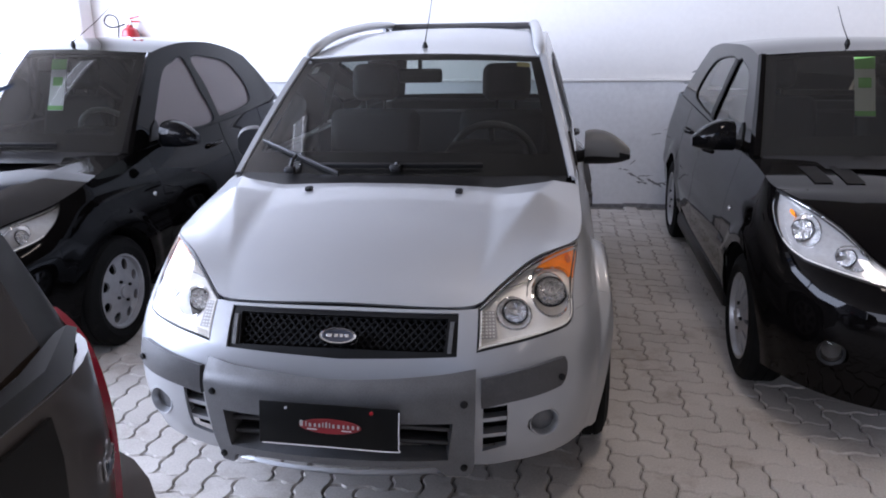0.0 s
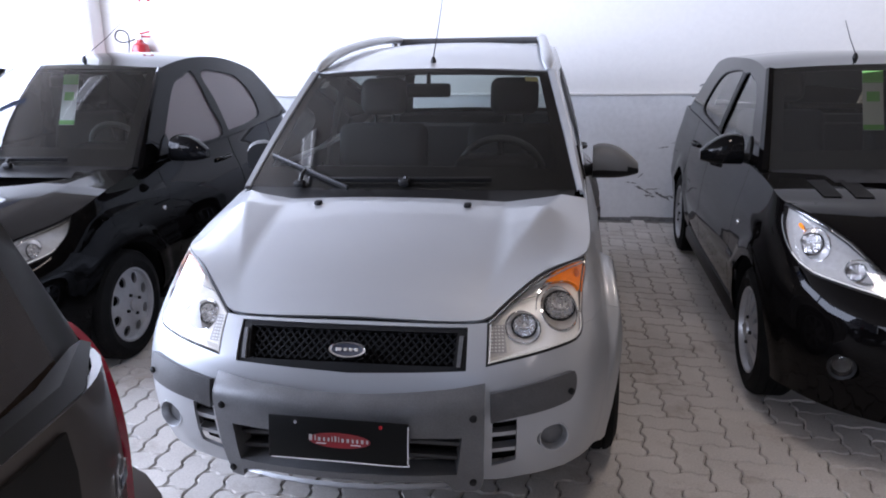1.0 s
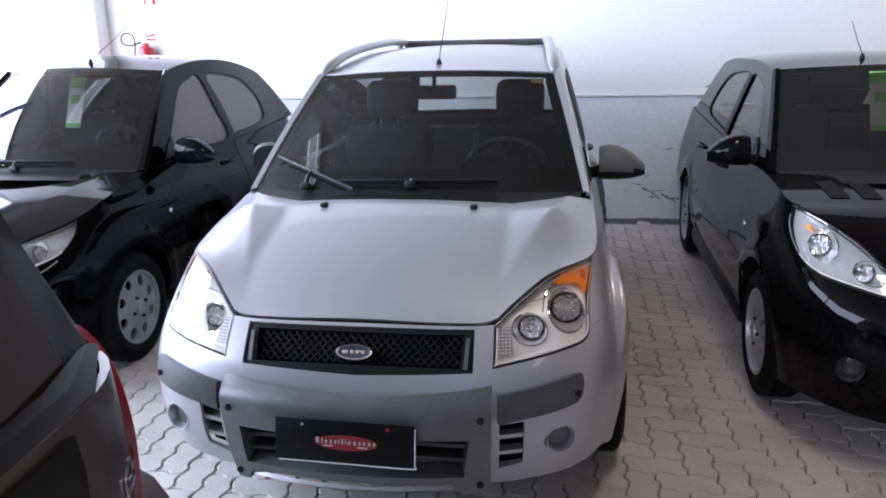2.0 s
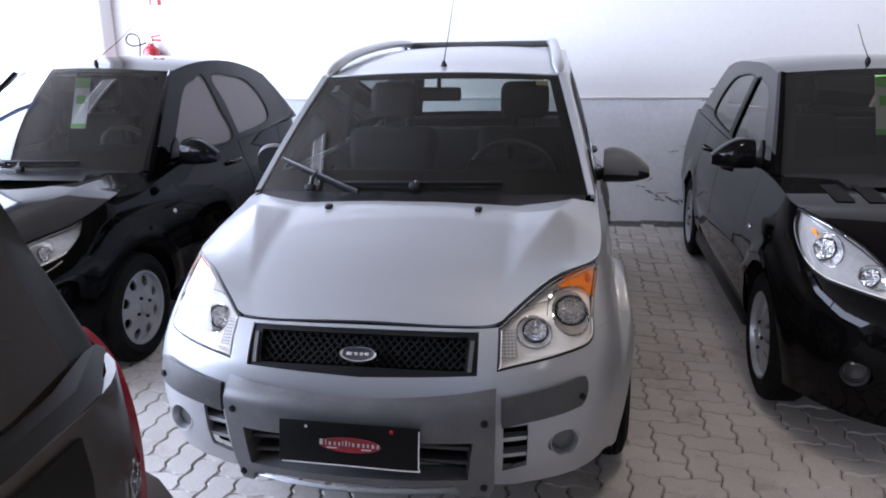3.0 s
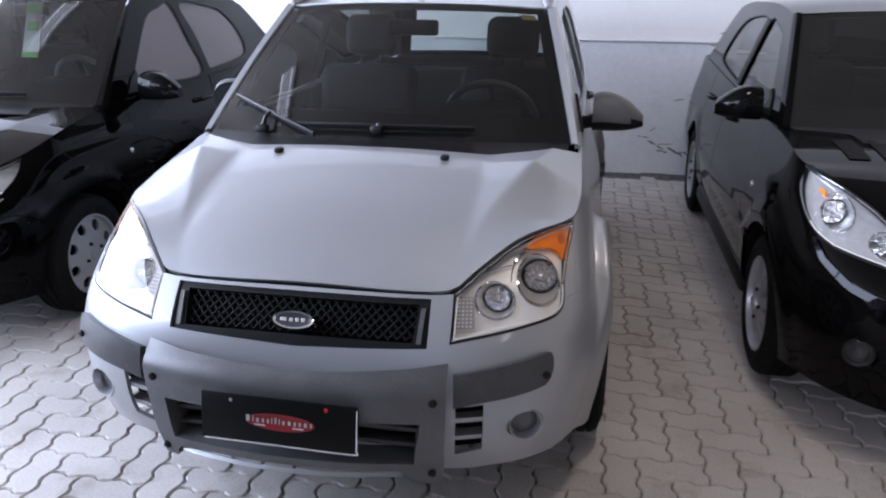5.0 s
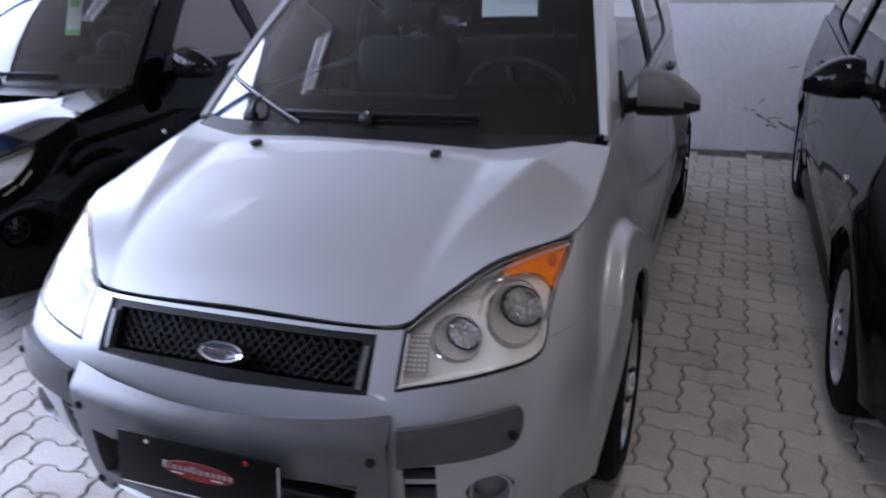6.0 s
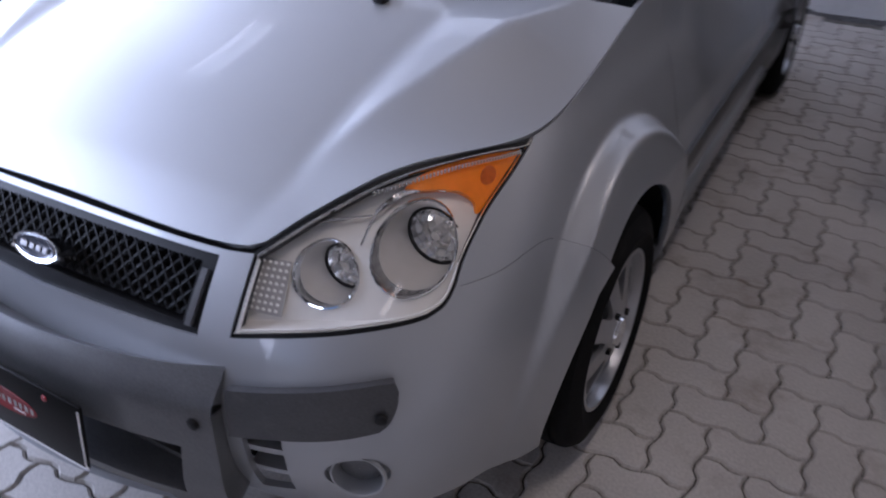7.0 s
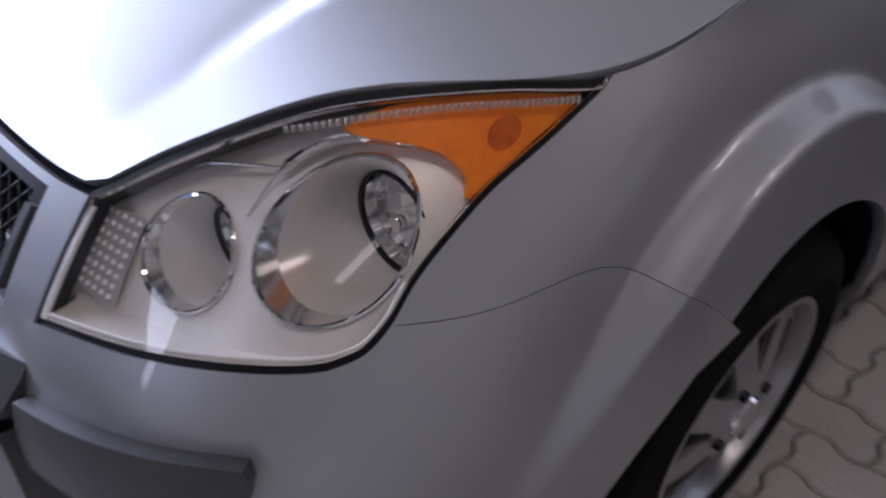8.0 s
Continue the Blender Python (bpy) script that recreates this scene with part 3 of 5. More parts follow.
            vs = [tuple(p.lerp(a, 0.2)) for p, a in zip(fore, aft)] + [tuple(p.lerp(a, 0.85)) for p, a in zip(fore, aft)] + [tuple(a) for a in aft]
            collar = [tuple(p) for p in fore] + [tuple(p.lerp(a, 0.2)) for p, a in zip(fore, aft)]
            part("lamp_collar", fix((collar, [(i, k + i, k + (i + 1) % k, (i + 1) % k) for i in range(k)])), COLLAR, lens)
            part("lamp_ring", fix((vs, [(r * k + i, (r + 1) * k + i, (r + 1) * k + (i + 1) % k, r * k + (i + 1) % k) for r in range(2) for i in range(k)])), RINGMETAL if sp["lamp_metal"] == SATIN else sp["lamp_metal"], lens)
            part("lamp_rim", fix(tube(fore, 0.0026, 6, True)), CHROME, lens)
            at = Matrix.Translation(end) @ Matrix.Rotation(math.pi / 2, 4, "Z")
            part("reflector_rim", fix(moved(lathe([(-0.003, rad * 1.01), (-0.005, rad * 0.985), (-0.003, rad * 0.945), (0.0, rad * 0.95)], 36, True), at)), BLACK, lens)
            part("reflector", fix(moved(lathe([(rad * 0.95 * math.sin(t), rad * 0.93 * math.cos(t)) for t in (0.0, 0.25, 0.5, 0.75, 1.0, 1.25, 1.5)], 14), at)), REFLECTOR, lens, "mirror-bright faceted bowl reflector", smooth=False)
            part("bulb", fix(moved(lathe([(-0.004, 0.0005), (-0.003, 0.008), (0.006, 0.011), (rad * 0.9, 0.011)], 16), at)), CHROME, lens)
        if sp["amber"]:
            # indicator: a curved amber cap under the clear lens
            part("indicator", fix(sheet(flats(sp["amber"], 4), skin, 0.016, sx=SX, deep=0.03, lift=-0.012)), AMBER, lens, "amber indicator lens")
        for nm, shape, stuff in sp["lamp_extra"]:
            part(nm, fix(shape(skin)), stuff, lens)
        edge = [Vector(skin(u, v)) + Vector((-0.0005, 0.004, -0.0005)) for u, v in grow(lamp, -0.0095)[26 + len(lamp_out) // 2:]]
        part("lens_edge", fix(tube(edge, 0.0022, 6)), SATIN, lens)

    # cabin: side frames with windows
    roof = sp["roof"]

    def cabin(y, z):
        zb = crest(q_at(sp, y, 0.8))
        xb = skin(q_at(sp, max(y, sp["YC"] + 0.05), zb), zb)[0]
        return xb - 0.004 - sp["tumble"] * (z - zb) - 0.10 * max(0, z - zb) ** 2, y, z

    a_line = flats(sp["pillar_a"], 6)
    c_line = flats(sp["pillar_c"], 6)
    y_top = [a_line[-1][0] + (c_line[0][0] - a_line[-1][0]) * i / 20 for i in range(21)]
    roof_line = [(y, table(roof, y)) for y in y_top]
    span = (sp["pillar_a"][0][0], sp["pillar_c"][-1][0])
    belt = [(y, crest(q_at(sp, y, 0.8)) + 0.003) for y in [span[0] + (span[1] - span[0]) * i / 30 for i in range(31)]]
    frame_loop = a_line + roof_line[1:-1] + c_line + list(reversed(belt))[1:-1]
    wins = [flats(w + [w[0]], 5)[:-1] for w in sp["windows"]]
    # y runs backwards along the car: outward normal needs the flip
    both("side_frame", sheet(frame_loop, cabin, 0.05, wins, deep=0.02), paint, car)
    for w in wins:
        c = Vector((sum(p[0] for p in w) / len(w), sum(p[1] for p in w) / len(w)))
        both("side_window", sheet([tuple(c + (Vector(p) - c) * 0.995) for p in w], cabin, 0.08, lift=-0.010), sp["side_glass"], car)
        both("window_seal", sheet([tuple(c + (Vector(p) - c) * 1.006) for p in w], cabin, 0.05, [[tuple(c + (Vector(p) - c) * 0.962) for p in w]], lift=-0.003), BLACK, car)
    if sp["black_post"]:
        both("door_post", sheet(sp["black_post"], cabin, 0.05, lift=0.003), BLACK, car)

    # windscreen
    def screen_of(base, top_edge, bulge):
        def f(s, t):
            b, e = Vector(base(s)), Vector(top_edge(s))
            n = bulge * 4 * t * (1 - t) * (1 - 0.6 * s * s)
            return tuple(b.lerp(e, t) + Vector((0, -n * 0.6, n * 0.8)))
        return f

    A0, A1 = sp["screen_base"], sp["screen_top"]

    def base(s):
        return A0[0] * s, A0[1] - (A0[1] - A0[3]) * (1 - s * s), A0[2] + (A0[4] - A0[2]) * (1 - s * s)

    def upper(s):
        return A1[0] * s, A1[1] - (A1[1] - A1[3]) * (1 - s * s), A1[2] + (A1[4] - A1[2]) * (1 - s * s)

    screen = screen_of(base, upper, 0.035)
    full = [(-1, 0.0), (1, 0.0), (1, 1), (-1, 1)]
    part("windscreen", sheet(full, screen, 0.06, sx=0.62), sp["screen_glass"], car, "clear windscreen with a dark band round the edge", sharp=80)
    bx, by, bz = 0.075, 0.16, 0.05
    band = [(-1 + bx, by), (1 - bx, by), (1 - bx * 1.1, 1 - bz), (-1 + bx * 1.1, 1 - bz)]
    part("windscreen_band", sheet(full, screen, 0.05, [band], sx=0.62, lift=-0.004), BLACK, car, sharp=80)
    # screen pillars, painted strips between glass and side frame
    strip, k = [], 24
    for i in range(k + 1):
        t = i / k
        p = Vector(screen(1.0, t))
        j = t * (len(a_line) - 1)
        i0 = min(int(j), len(a_line) - 2)
        yy, zz = Vector(a_line[i0]).lerp(Vector(a_line[i0 + 1]), j - i0)
        q = Vector(cabin(yy, zz))
        mid = (p + q) / 2 + Vector((0.008, -0.012, 0.008))
        strip += [tuple(p + Vector((-0.002, 0.0, -0.004))), tuple(p + Vector((0.002, -0.004, 0.006))), tuple(mid), tuple(q + Vector((0.001, 0, 0)))]
    both("screen_pillar", (strip, [(4 * i + c, 4 * i + c + 1, 4 * i + c + 5, 4 * i + c + 4) for i in range(k) for c in range(3)]), paint, car)

    # roof
    def roof_top(x, y):
        z = table(roof, y)
        xe = cabin(y, z)[0]
        return x, y, z + sp["crown"] * (1 - min(1.1, abs(x) / xe) ** 2.2)

    y0, y1 = a_line[-1][0], c_line[0][0]
    right = [(cabin(y, z)[0] + 0.001, y) for y, z in roof_line]
    lead = [(upper(1 - i / 6)[0] * right[0][0] / upper(1)[0], upper(1 - i / 6)[1]) for i in range(1, 12)]
    trail = [(right[-1][0] * (1 - i / 6), y1 + 0.05 * (1 - (1 - i / 6) ** 2)) for i in range(1, 12)]
    part("roof", sheet(right + trail + [(-x, y) for x, y in reversed(right)] + [(-x, y) for x, y in lead], roof_top, 0.05, deep=0.02), paint, car, sharp=60)
    part("headliner", sheet([(x * 0.97, y) for x, y in right + trail + [(-a, b) for a, b in reversed(right)] + [(-a, b) for a, b in lead]], lambda x, y: (x, y, roof_top(x, y)[2] - 0.03), 0.12), TRIM, car)

    # rear screen and tail lid
    rz, ry = sp["rear_base"][1], sp["rear_base"][0]
    rt = (right[-1][0] * sp["rear_wide"], y1 + 0.03, table(roof, y1))

    def rear_base(s):
        return sp["rear_base"][2] * s, ry + 0.05 * (1 - s * s), rz

    def rear_top(s):
        return rt[0] * s, rt[1] + 0.03 * (1 - s * s), rt[2] + sp["crown"] * (1 - s * s)

    rear_screen = screen_of(rear_base, rear_top, 0.02)
    part("rear_window", sheet(full, rear_screen, 0.08, sx=0.6, flip=True), sp["rear_glass"], car)
    part("rear_window_band", sheet(full, rear_screen, 0.06, [[(-0.88, 0.09), (0.88, 0.09), (0.86, 0.93), (-0.86, 0.93)]], sx=0.6, flip=True, lift=-0.004), BLACK, car)
    strip = []
    for i in range(13):
        t = i / 12
        p = Vector(rear_screen(1.0, 1 - t))
        j = t * (len(c_line) - 1)
        i0 = min(int(j), len(c_line) - 2)
        yy, zz = Vector(c_line[i0]).lerp(Vector(c_line[i0 + 1]), j - i0)
        q = Vector(cabin(yy, zz))
        strip += [tuple(q), tuple((p + q) / 2 + Vector((0.01, 0.012, 0))), tuple(p)]
    both("rear_pillar", (strip, [(3 * i + c, 3 * i + c + 1, 3 * i + c + 4, 3 * i + c + 3) for i in range(12) for c in range(2)]), sp["rear_trim"] or paint, car)
    lid = []
    for i in range(9):
        s = -1 + i / 4
        a = Vector(rear_base(s))
        e = Vector(skin(q_end - 0.55 * abs(s) - 0.0, crest(q_end)))
        e.x = abs(e.x) * (1 if s > 0 else -1) if s else 0.0
        for t in (0, 0.35, 0.7, 1.0):
            lid.append(tuple(a.lerp(e, t) + Vector((0, 0, 0.02 * math.sin(math.pi * t)))))
    part("tail_lid", (lid, [(4 * i + c, 4 * i + 4 + c, 4 * i + c + 5, 4 * i + c + 1) for i in range(8) for c in range(3)]), sp["rear_trim"] or paint, car)
    part("parcel_shelf", rbox(1.05, 0.35, 0.03, 0.01, Matrix.Translation((0, ry - 0.28, rz - 0.07))), TRIM, car)

    # wheels
    kind = sp["wheel_kind"]
    for yw in (yf, yr):
        for s in (1, -1):
            mm = Matrix.Translation((s * sp["wheel_x"], yw, sp["wheel_r"]))
            if s < 0:
                mm = mm @ Matrix.Rotation(math.pi, 4, "Z")
            tyre_and_rim(car, sp["wheel_r"], 0.175, kind, mm, 0.35 if s > 0 else 0.1)

    # mirrors
    mx, my, mz = sp["mirror"]
    for s in (1, -1):
        fix = (lambda shape: shape) if s == 1 else mirrored
        body, hh = [], sp["mirror_h"]
        folded = s < 0 and sp["mirror_paint"] == DARKGREY
        if folded:
            # folded back along the door about its hinge
            hinge = Matrix.Translation((mx - 0.106, my + 0.02, 0)) @ Matrix.Rotation(radians(70), 4, "Z") @ Matrix.Translation((0.11 - mx, -my - 0.02, 0))
            fix = lambda shape: mirrored(moved(shape, hinge))
        for i in range(13):
            u = -0.098 + 0.196 * i / 12
            f = max(0.0, (u + 0.062) / 0.16)
            zt, zb = mz + hh * (1.08 - 1.15 * f ** 2.1) - 8.0 * max(0.0, -u - 0.062) ** 2, mz - hh * (0.98 - 0.28 * f ** 3)
            dy = 1.0 - 0.55 * f ** 3
            for k in range(20):
                t = 2 * math.pi * k / 20
                c, d = math.cos(t), math.sin(t)
                yy = (0.035 if c > 0 else 0.085) * dy * abs(c) ** 0.75 * (1 if c > 0 else -1)
                body.append((mx + u, my + yy, (zt + zb) / 2 + (zt - zb) / 2 * abs(d) ** 0.75 * (1 if d > 0 else -1)))
        fs = [(i * 20 + k, (i + 1) * 20 + k, (i + 1) * 20 + (k + 1) % 20, i * 20 + (k + 1) % 20) for i in range(12) for k in range(20)] + [tuple(reversed(range(20))), tuple(range(240, 260))]
        housing = part("door_mirror", fix((body, fs)), sp["mirror_paint"], car, sharp=45)
        if sp["mirror_paint"] == DARKGREY:
            cut = [(mx + (x - mx) * 1.015, my + (y - my) * 1.03, mz + (z - mz) * 1.01) for x, y, z in body]
            keep = [f for f in fs[:240] if sum(body[i][2] for i in f) / 4 < mz - hh * 0.30]
            part("mirror_base", fix((cut, keep)), BLACK, housing)
        if folded:
            end = [(x - 0.003, y, z) for x, y, z in body[:20]]
            part("hinge_face", fix((end, [tuple(reversed(range(20)))])), BLACK, housing)
        part("mirror_glass", fix(rbox(0.11, 0.006, 0.085, 0.02, Matrix.Translation((mx - 0.035, my + 0.034, mz - 0.012)))), MIRROR, housing)
        part("mirror_foot", fix(tube([(mx - 0.07, my, mz - 0.03), (mx - 0.115, my + 0.01, mz - 0.045), (mx - 0.155, my + 0.015, mz - 0.05)], [0.03, 0.026, 0.030], 10)), BLACK, housing)
        fix = (lambda shape: shape) if s == 1 else mirrored
        part("mirror_gusset", fix(sheet(sp["gusset"], cabin, 0.04, lift=0.008, deep=0.012)), BLACK, housing)

    # wipers and scuttle
    part("scuttle", sheet([(-0.97, -0.09), (0.97, -0.09), (0.99, 0.02), (-0.99, 0.02)], lambda s, t: tuple(Vector(screen(s, max(t, 0))) + Vector((0, t * 1.6 if t < 0 else 0, min(t, 0) * 0.25 - 0.004))), 0.04, sx=0.62), BLACK, car)
    for wx0, wt0, wx1, wt1, ps, pt in sp["wipers"]:
        pts = [Vector(screen(wx0 + (wx1 - wx0) * i / 8, wt0 + (wt1 - wt0) * i / 8)) + Vector((0, -0.015, 0.018)) for i in range(9)]
        wiper = part("wiper", tube(pts, 0.006, 6), BLACK, car)
        part("wiper_blade", tube([p + Vector((0, 0.004, -0.009)) for p in pts], 0.004, 6, flat=2.0), RUBBER, wiper)
        mid = pts[4]
        piv = Vector(screen(ps, pt)) + Vector((0, -0.02, 0.012))
        part("wiper_arm", tube([piv, (piv + mid) / 2 + Vector((0, -0.008, 0.012)), mid], [0.011, 0.008, 0.006], 8), BLACK, wiper)
        part("wiper_hub", rbox(0.045, 0.035, 0.03, 0.01, Matrix.Translation(piv)), BLACK, wiper)

    # antenna
    if sp["antenna"]:
        ax, ay, up = sp["antenna"]
        z = roof_top(ax, ay)[2]
        whip = part("antenna", lathe([(0.0, 0.016), (0.012, 0.013), (0.028, 0.007), (0.03, 0.0005)], 14), BLACK, car)
        whip.data.transform(Matrix.Translation((ax, ay, z - 0.003)) @ Matrix.Rotation(-math.pi / 2, 4, "Y"))
        part("antenna_rod", tube([(ax, ay, z + 0.02), (ax + up[0] * 0.5, ay + up[1] * 0.5, z + up[2] * 0.5), (ax + up[0], ay + up[1], z + up[2])], [0.003, 0.0023, 0.0015], 6), BLACK, whip)

    # cabin inside
    part("dashboard", rbox(1.14, 0.46, 0.26, 0.08, Matrix.Translation((0, A0[1] + 0.20, sp["dash_z"] - 0.02)), 3), TRIM, car)
    part("instrument_hood", rbox(0.36, 0.22, 0.11, 0.05, Matrix.Translation((0.34, A0[1] + 0.27, sp["dash_z"] + 0.12)), 3), TRIM, car)
    wheel_m = Matrix.Translation((0.36, sp["steer"][0], sp["steer"][1])) @ Matrix.Rotation(radians(-64), 4, "X")
    ring = [tuple(wheel_m @ Vector((0.185 * math.cos(t * math.pi / 18), 0.185 * math.sin(t * math.pi / 18), 0))) for t in range(36)]
    sw = part("steering_wheel", tube(ring, 0.016, 8, True), STEER, car)
    part("steering_hub", rbox(0.16, 0.12, 0.05, 0.02, wheel_m), STEER, sw)
    for t in (0, math.pi, -math.pi / 2):
        part("steering_spoke", tube([wheel_m @ Vector((0.05 * math.cos(t), 0.05 * math.sin(t), 0)), wheel_m @ Vector((0.18 * math.cos(t), 0.18 * math.sin(t), 0))], 0.014, 6), TRIM, sw)
    for x in (0.36, -0.36):
        car_seat(car, x, sp["seat_y"], 0.50)
    part("rear_seat", join(rbox(1.22, 0.48, 0.18, 0.06, Matrix.Translation((0, sp["seat_y"] + 0.95, 0.52))), rbox(1.22, 0.14, 0.50, 0.06, pose(0, sp["seat_y"] + 1.27, 0.76, -18))), SEAT, car)
    up = Vector(upper(0))
    rv = part("rear_mirror", rbox(0.21, 0.03, 0.065, 0.025, Matrix.Translation((0.0, up.y + 0.0, up.z - 0.10)), 3), BLACK, car)
    part("rear_mirror_glass", rbox(0.19, 0.004, 0.05, 0.015, Matrix.Translation((0.0, up.y + 0.017, up.z - 0.10))), MIRROR, rv)
    part("rear_mirror_stalk", tube([(0, up.y + 0.0, up.z - 0.075), (0, up.y + 0.01, up.z - 0.02)], 0.010), BLACK, rv)
    return car, skin, bump, bonnet, screen, roof_top, cabin


# ---- the hall: paved floor, walls, ceiling ----
def setting(name, shape, material, label="", smooth=False):
    return tagged(part(name, shape, material, None, "", smooth), label, "", "", "structure")


def box(x0, x1, y0, y1, z0, z1, r=0.0):
    return rbox(x1 - x0, y1 - y0, z1 - z0, r, Matrix.Translation(((x0 + x1) / 2, (y0 + y1) / 2, (z0 + z1) / 2)), 1)


WALL_Y = 4.68
ground = setting("ground", ([(-400, -400, -0.06), (400, -400, -0.06), (400, 400, -0.06), (-400, 400, -0.06)], [(0, 1, 2, 3)]), GROUND, "plain grey concrete ground outside the hall")
floor = setting("floor", box(-6.5, 7.0, -8.0, WALL_Y + 0.1, -0.055, -0.012), SAND, "sand bed under grey interlocking concrete pavers")
wall_north = setting("wall_north", box(-9.0, 7.2, WALL_Y, WALL_Y + 0.2, 1.085, 4.2), WALL, "white painted masonry wall behind the cars")
dado = setting("wall_dado", box(-9.0, 7.2, WALL_Y - 0.012, WALL_Y + 0.2, -0.05, 1.06), DADO, "pale grey-blue painted lower wall with peeled patches")
trim = setting("trim", box(-9.0, 7.2, WALL_Y - 0.03, WALL_Y + 0.2, 1.062, 1.083, 0.006), WALL, "thin painted ledge along the wall")
# added out of view, to dim what the right-hand flanks reflect
wall_east = setting("wall_east", box(7.0, 7.2, -8.0, WALL_Y, -0.05, 4.2), GREYWALL, "added side wall out of view, dark beige to hold back light")
# out of view; its dark tone shapes the reflections below
ceiling = setting("ceiling", box(-5.4, 7.2, -8.0, WALL_Y + 0.2, 4.2, 4.3), CEIL, "plain dark brown unseen ceiling that dims the cars' reflections")
column = setting("column", join(box(-3.90, -3.52, WALL_Y - 0.22, WALL_Y, 0.0, 4.2, 0.02)), WALL, "white painted column against the wall")

# peeled paint near the wall's foot
random.seed(4)


def crack(x, z, length, slope, wide):
    """A jagged strip of flaked paint that runs along the wall."""
    top, low, k = [], [], max(4, int(length / 0.012))
    for i in range(k + 1):
        f = i / k
        w = wide * (0.25 + random.random()) * min(1.0, 4 * f, 4 * (1 - f) + 0.1)
        zc = z + slope * length * f + random.uniform(-0.5, 0.5) * wide
        top.append((x + length * f, WALL_Y - 0.0145, zc + w))
        low.append((x + length * f, WALL_Y - 0.0145, zc - w * random.random()))
    return top + low, [(i, i + k + 1, i + k + 2, i + 1) for i in range(k)]


patches = [crack(*c) for c in ((1.14, 0.33, 0.10, -0.15, 0.005), (1.22, 0.30, 0.16, -0.55, 0.012), (1.30, 0.26, 0.14, 0.10, 0.006), (1.30, 0.22, 0.10, -0.2, 0.012), (1.38, 0.25, 0.15, -0.6, 0.013), (1.44, 0.19, 0.16, 0.2, 0.007), (1.50, 0.22, 0.12, -0.5, 0.009), (1.24, 0.36, 0.05, 0.9, 0.005), (1.40, 0.62, 0.09, 0.15, 0.006), (1.50, 0.655, 0.12, 0.35, 0.005), (1.60, 0.27, 0.10, 0.3, 0.007), (1.66, 0.72, 0.05, -1.2, 0.005), (1.70, 1.13, 0.06, 0.3, 0.008), (1.62, 1.05, 0.16, 0.0, 0.006))]
setting("wall_stain", join(*patches), STAIN, "small patches of peeled grey paint low on the wall")
foot = []
for i in range(60):
    x = -5 + i * 0.2
    foot.append(box(x, x + 0.2, WALL_Y - 0.02 - random.uniform(0, 0.006), WALL_Y - 0.012, -0.012, random.uniform(0.012, 0.03)))
setting("baseboard", join(*foot), STAIN, "dark dirty joint where wall meets paving")

# twin tube lamps under the ceiling; the three with watts are added fill
for x, y, watts in ((-3.0, 2.3, 0), (1.4, 0.1, 27), (4.9, 4.05, 45), (3.6, -3.2, 5)):
    lampa = thing("ceiling_light", "white twin fluorescent tube lamp out of view under the ceiling", "ceiling light", "lamps under the ceiling", Matrix.Translation((x, y, 4.12)))
    part("lamp_body", rbox(0.40, 1.25, 0.06, 0.01, Matrix.Translation((0, 0, 0.05))), WALL, lampa)
    for dx in (-0.13, 0.13):
        part("tube", tube([(dx, -0.6, -0.005), (dx, 0.6, -0.005)], 0.016, 10), TUBE, lampa)
    # added warm fill that brightens the aisle, the right wall and the front
    if watts:
        glow = new("tube_fill", bpy.data.lights.new("tube_fill", "AREA"))
        glow.data.shape, glow.data.size, glow.data.size_y, glow.data.energy, glow.data.color = "RECTANGLE", 0.30, 1.2, watts, (1.0, 0.86, 0.66)
        glow.location = (x, y, 4.09)

# open side: blue posts, and an added unseen wall closing part of the front
for y in (-5.5, -2.6, 0.2, 2.9):
    post = thing("post", "blue painted steel post at the open side of the hall", "post", "posts of the open side", Matrix.Translation((-5.15, y, 0)))
    part("shaft", rbox(0.14, 0.14, 4.2, 0.01, Matrix.Translation((0, 0, 2.1))), BLUE, post)
    part("base_plate", rbox(0.26, 0.26, 0.02, 0.004, Matrix.Translation((0, 0, 0.01))), BLUE, post)
wall_south = setting("wall_south", box(1.2, 7.2, -8.2, -8.0, -0.05, 4.2), GREYWALL, "added wall out of view across the aisle, to hold back light")

# fire extinguisher and its sign
ext = thing("fire_extinguisher", "red fire extinguisher with a black hose hung on the wall", "fire extinguisher", "", Matrix.Translation((-3.13, WALL_Y - 0.10, -0.055)))
part("cylinder", moved(lathe([(0.0, 0.001), (0.0, 0.07), (0.01, 0.08), (0.50, 0.08), (0.545, 0.066), (0.57, 0.03), (0.60, 0.022), (0.60, 0.001)], 28), Matrix.Translation((0, 0, 1.04)) @ Matrix.Rotation(-math.pi / 2, 4, "Y")), RED, ext)
part("valve", rbox(0.05, 0.05, 0.06, 0.01, Matrix.Translation((0.0, 0, 1.655))), CHROME, ext)
part("lever", join(tube([(0, 0, 1.68), (0.10, 0, 1.70)], 0.009), tube([(0, 0, 1.66), (0.10, 0, 1.655)], 0.009)), RED, ext)
part("hose", tube(spline([(-0.02, 0, 1.645), (-0.08, -0.02, 1.62), (-0.16, -0.03, 1.61), (-0.215, -0.03, 1.65), (-0.185, -0.03, 1.71), (-0.11, -0.03, 1.70), (-0.08, -0.04, 1.63), (-0.10, -0.06, 1.4), (-0.11, -0.06, 1.2)], 6), 0.007, 8), BLACK, ext)
part("bracket", rbox(0.10, 0.03, 0.05, 0.005, Matrix.Translation((0, 0.085, 1.52))), CAP, ext)
sign = thing("fire_sign", "small red and white fire extinguisher sign on the wall", "sign", "", Matrix.Translation((-3.10, WALL_Y - 0.006, 1.98)))
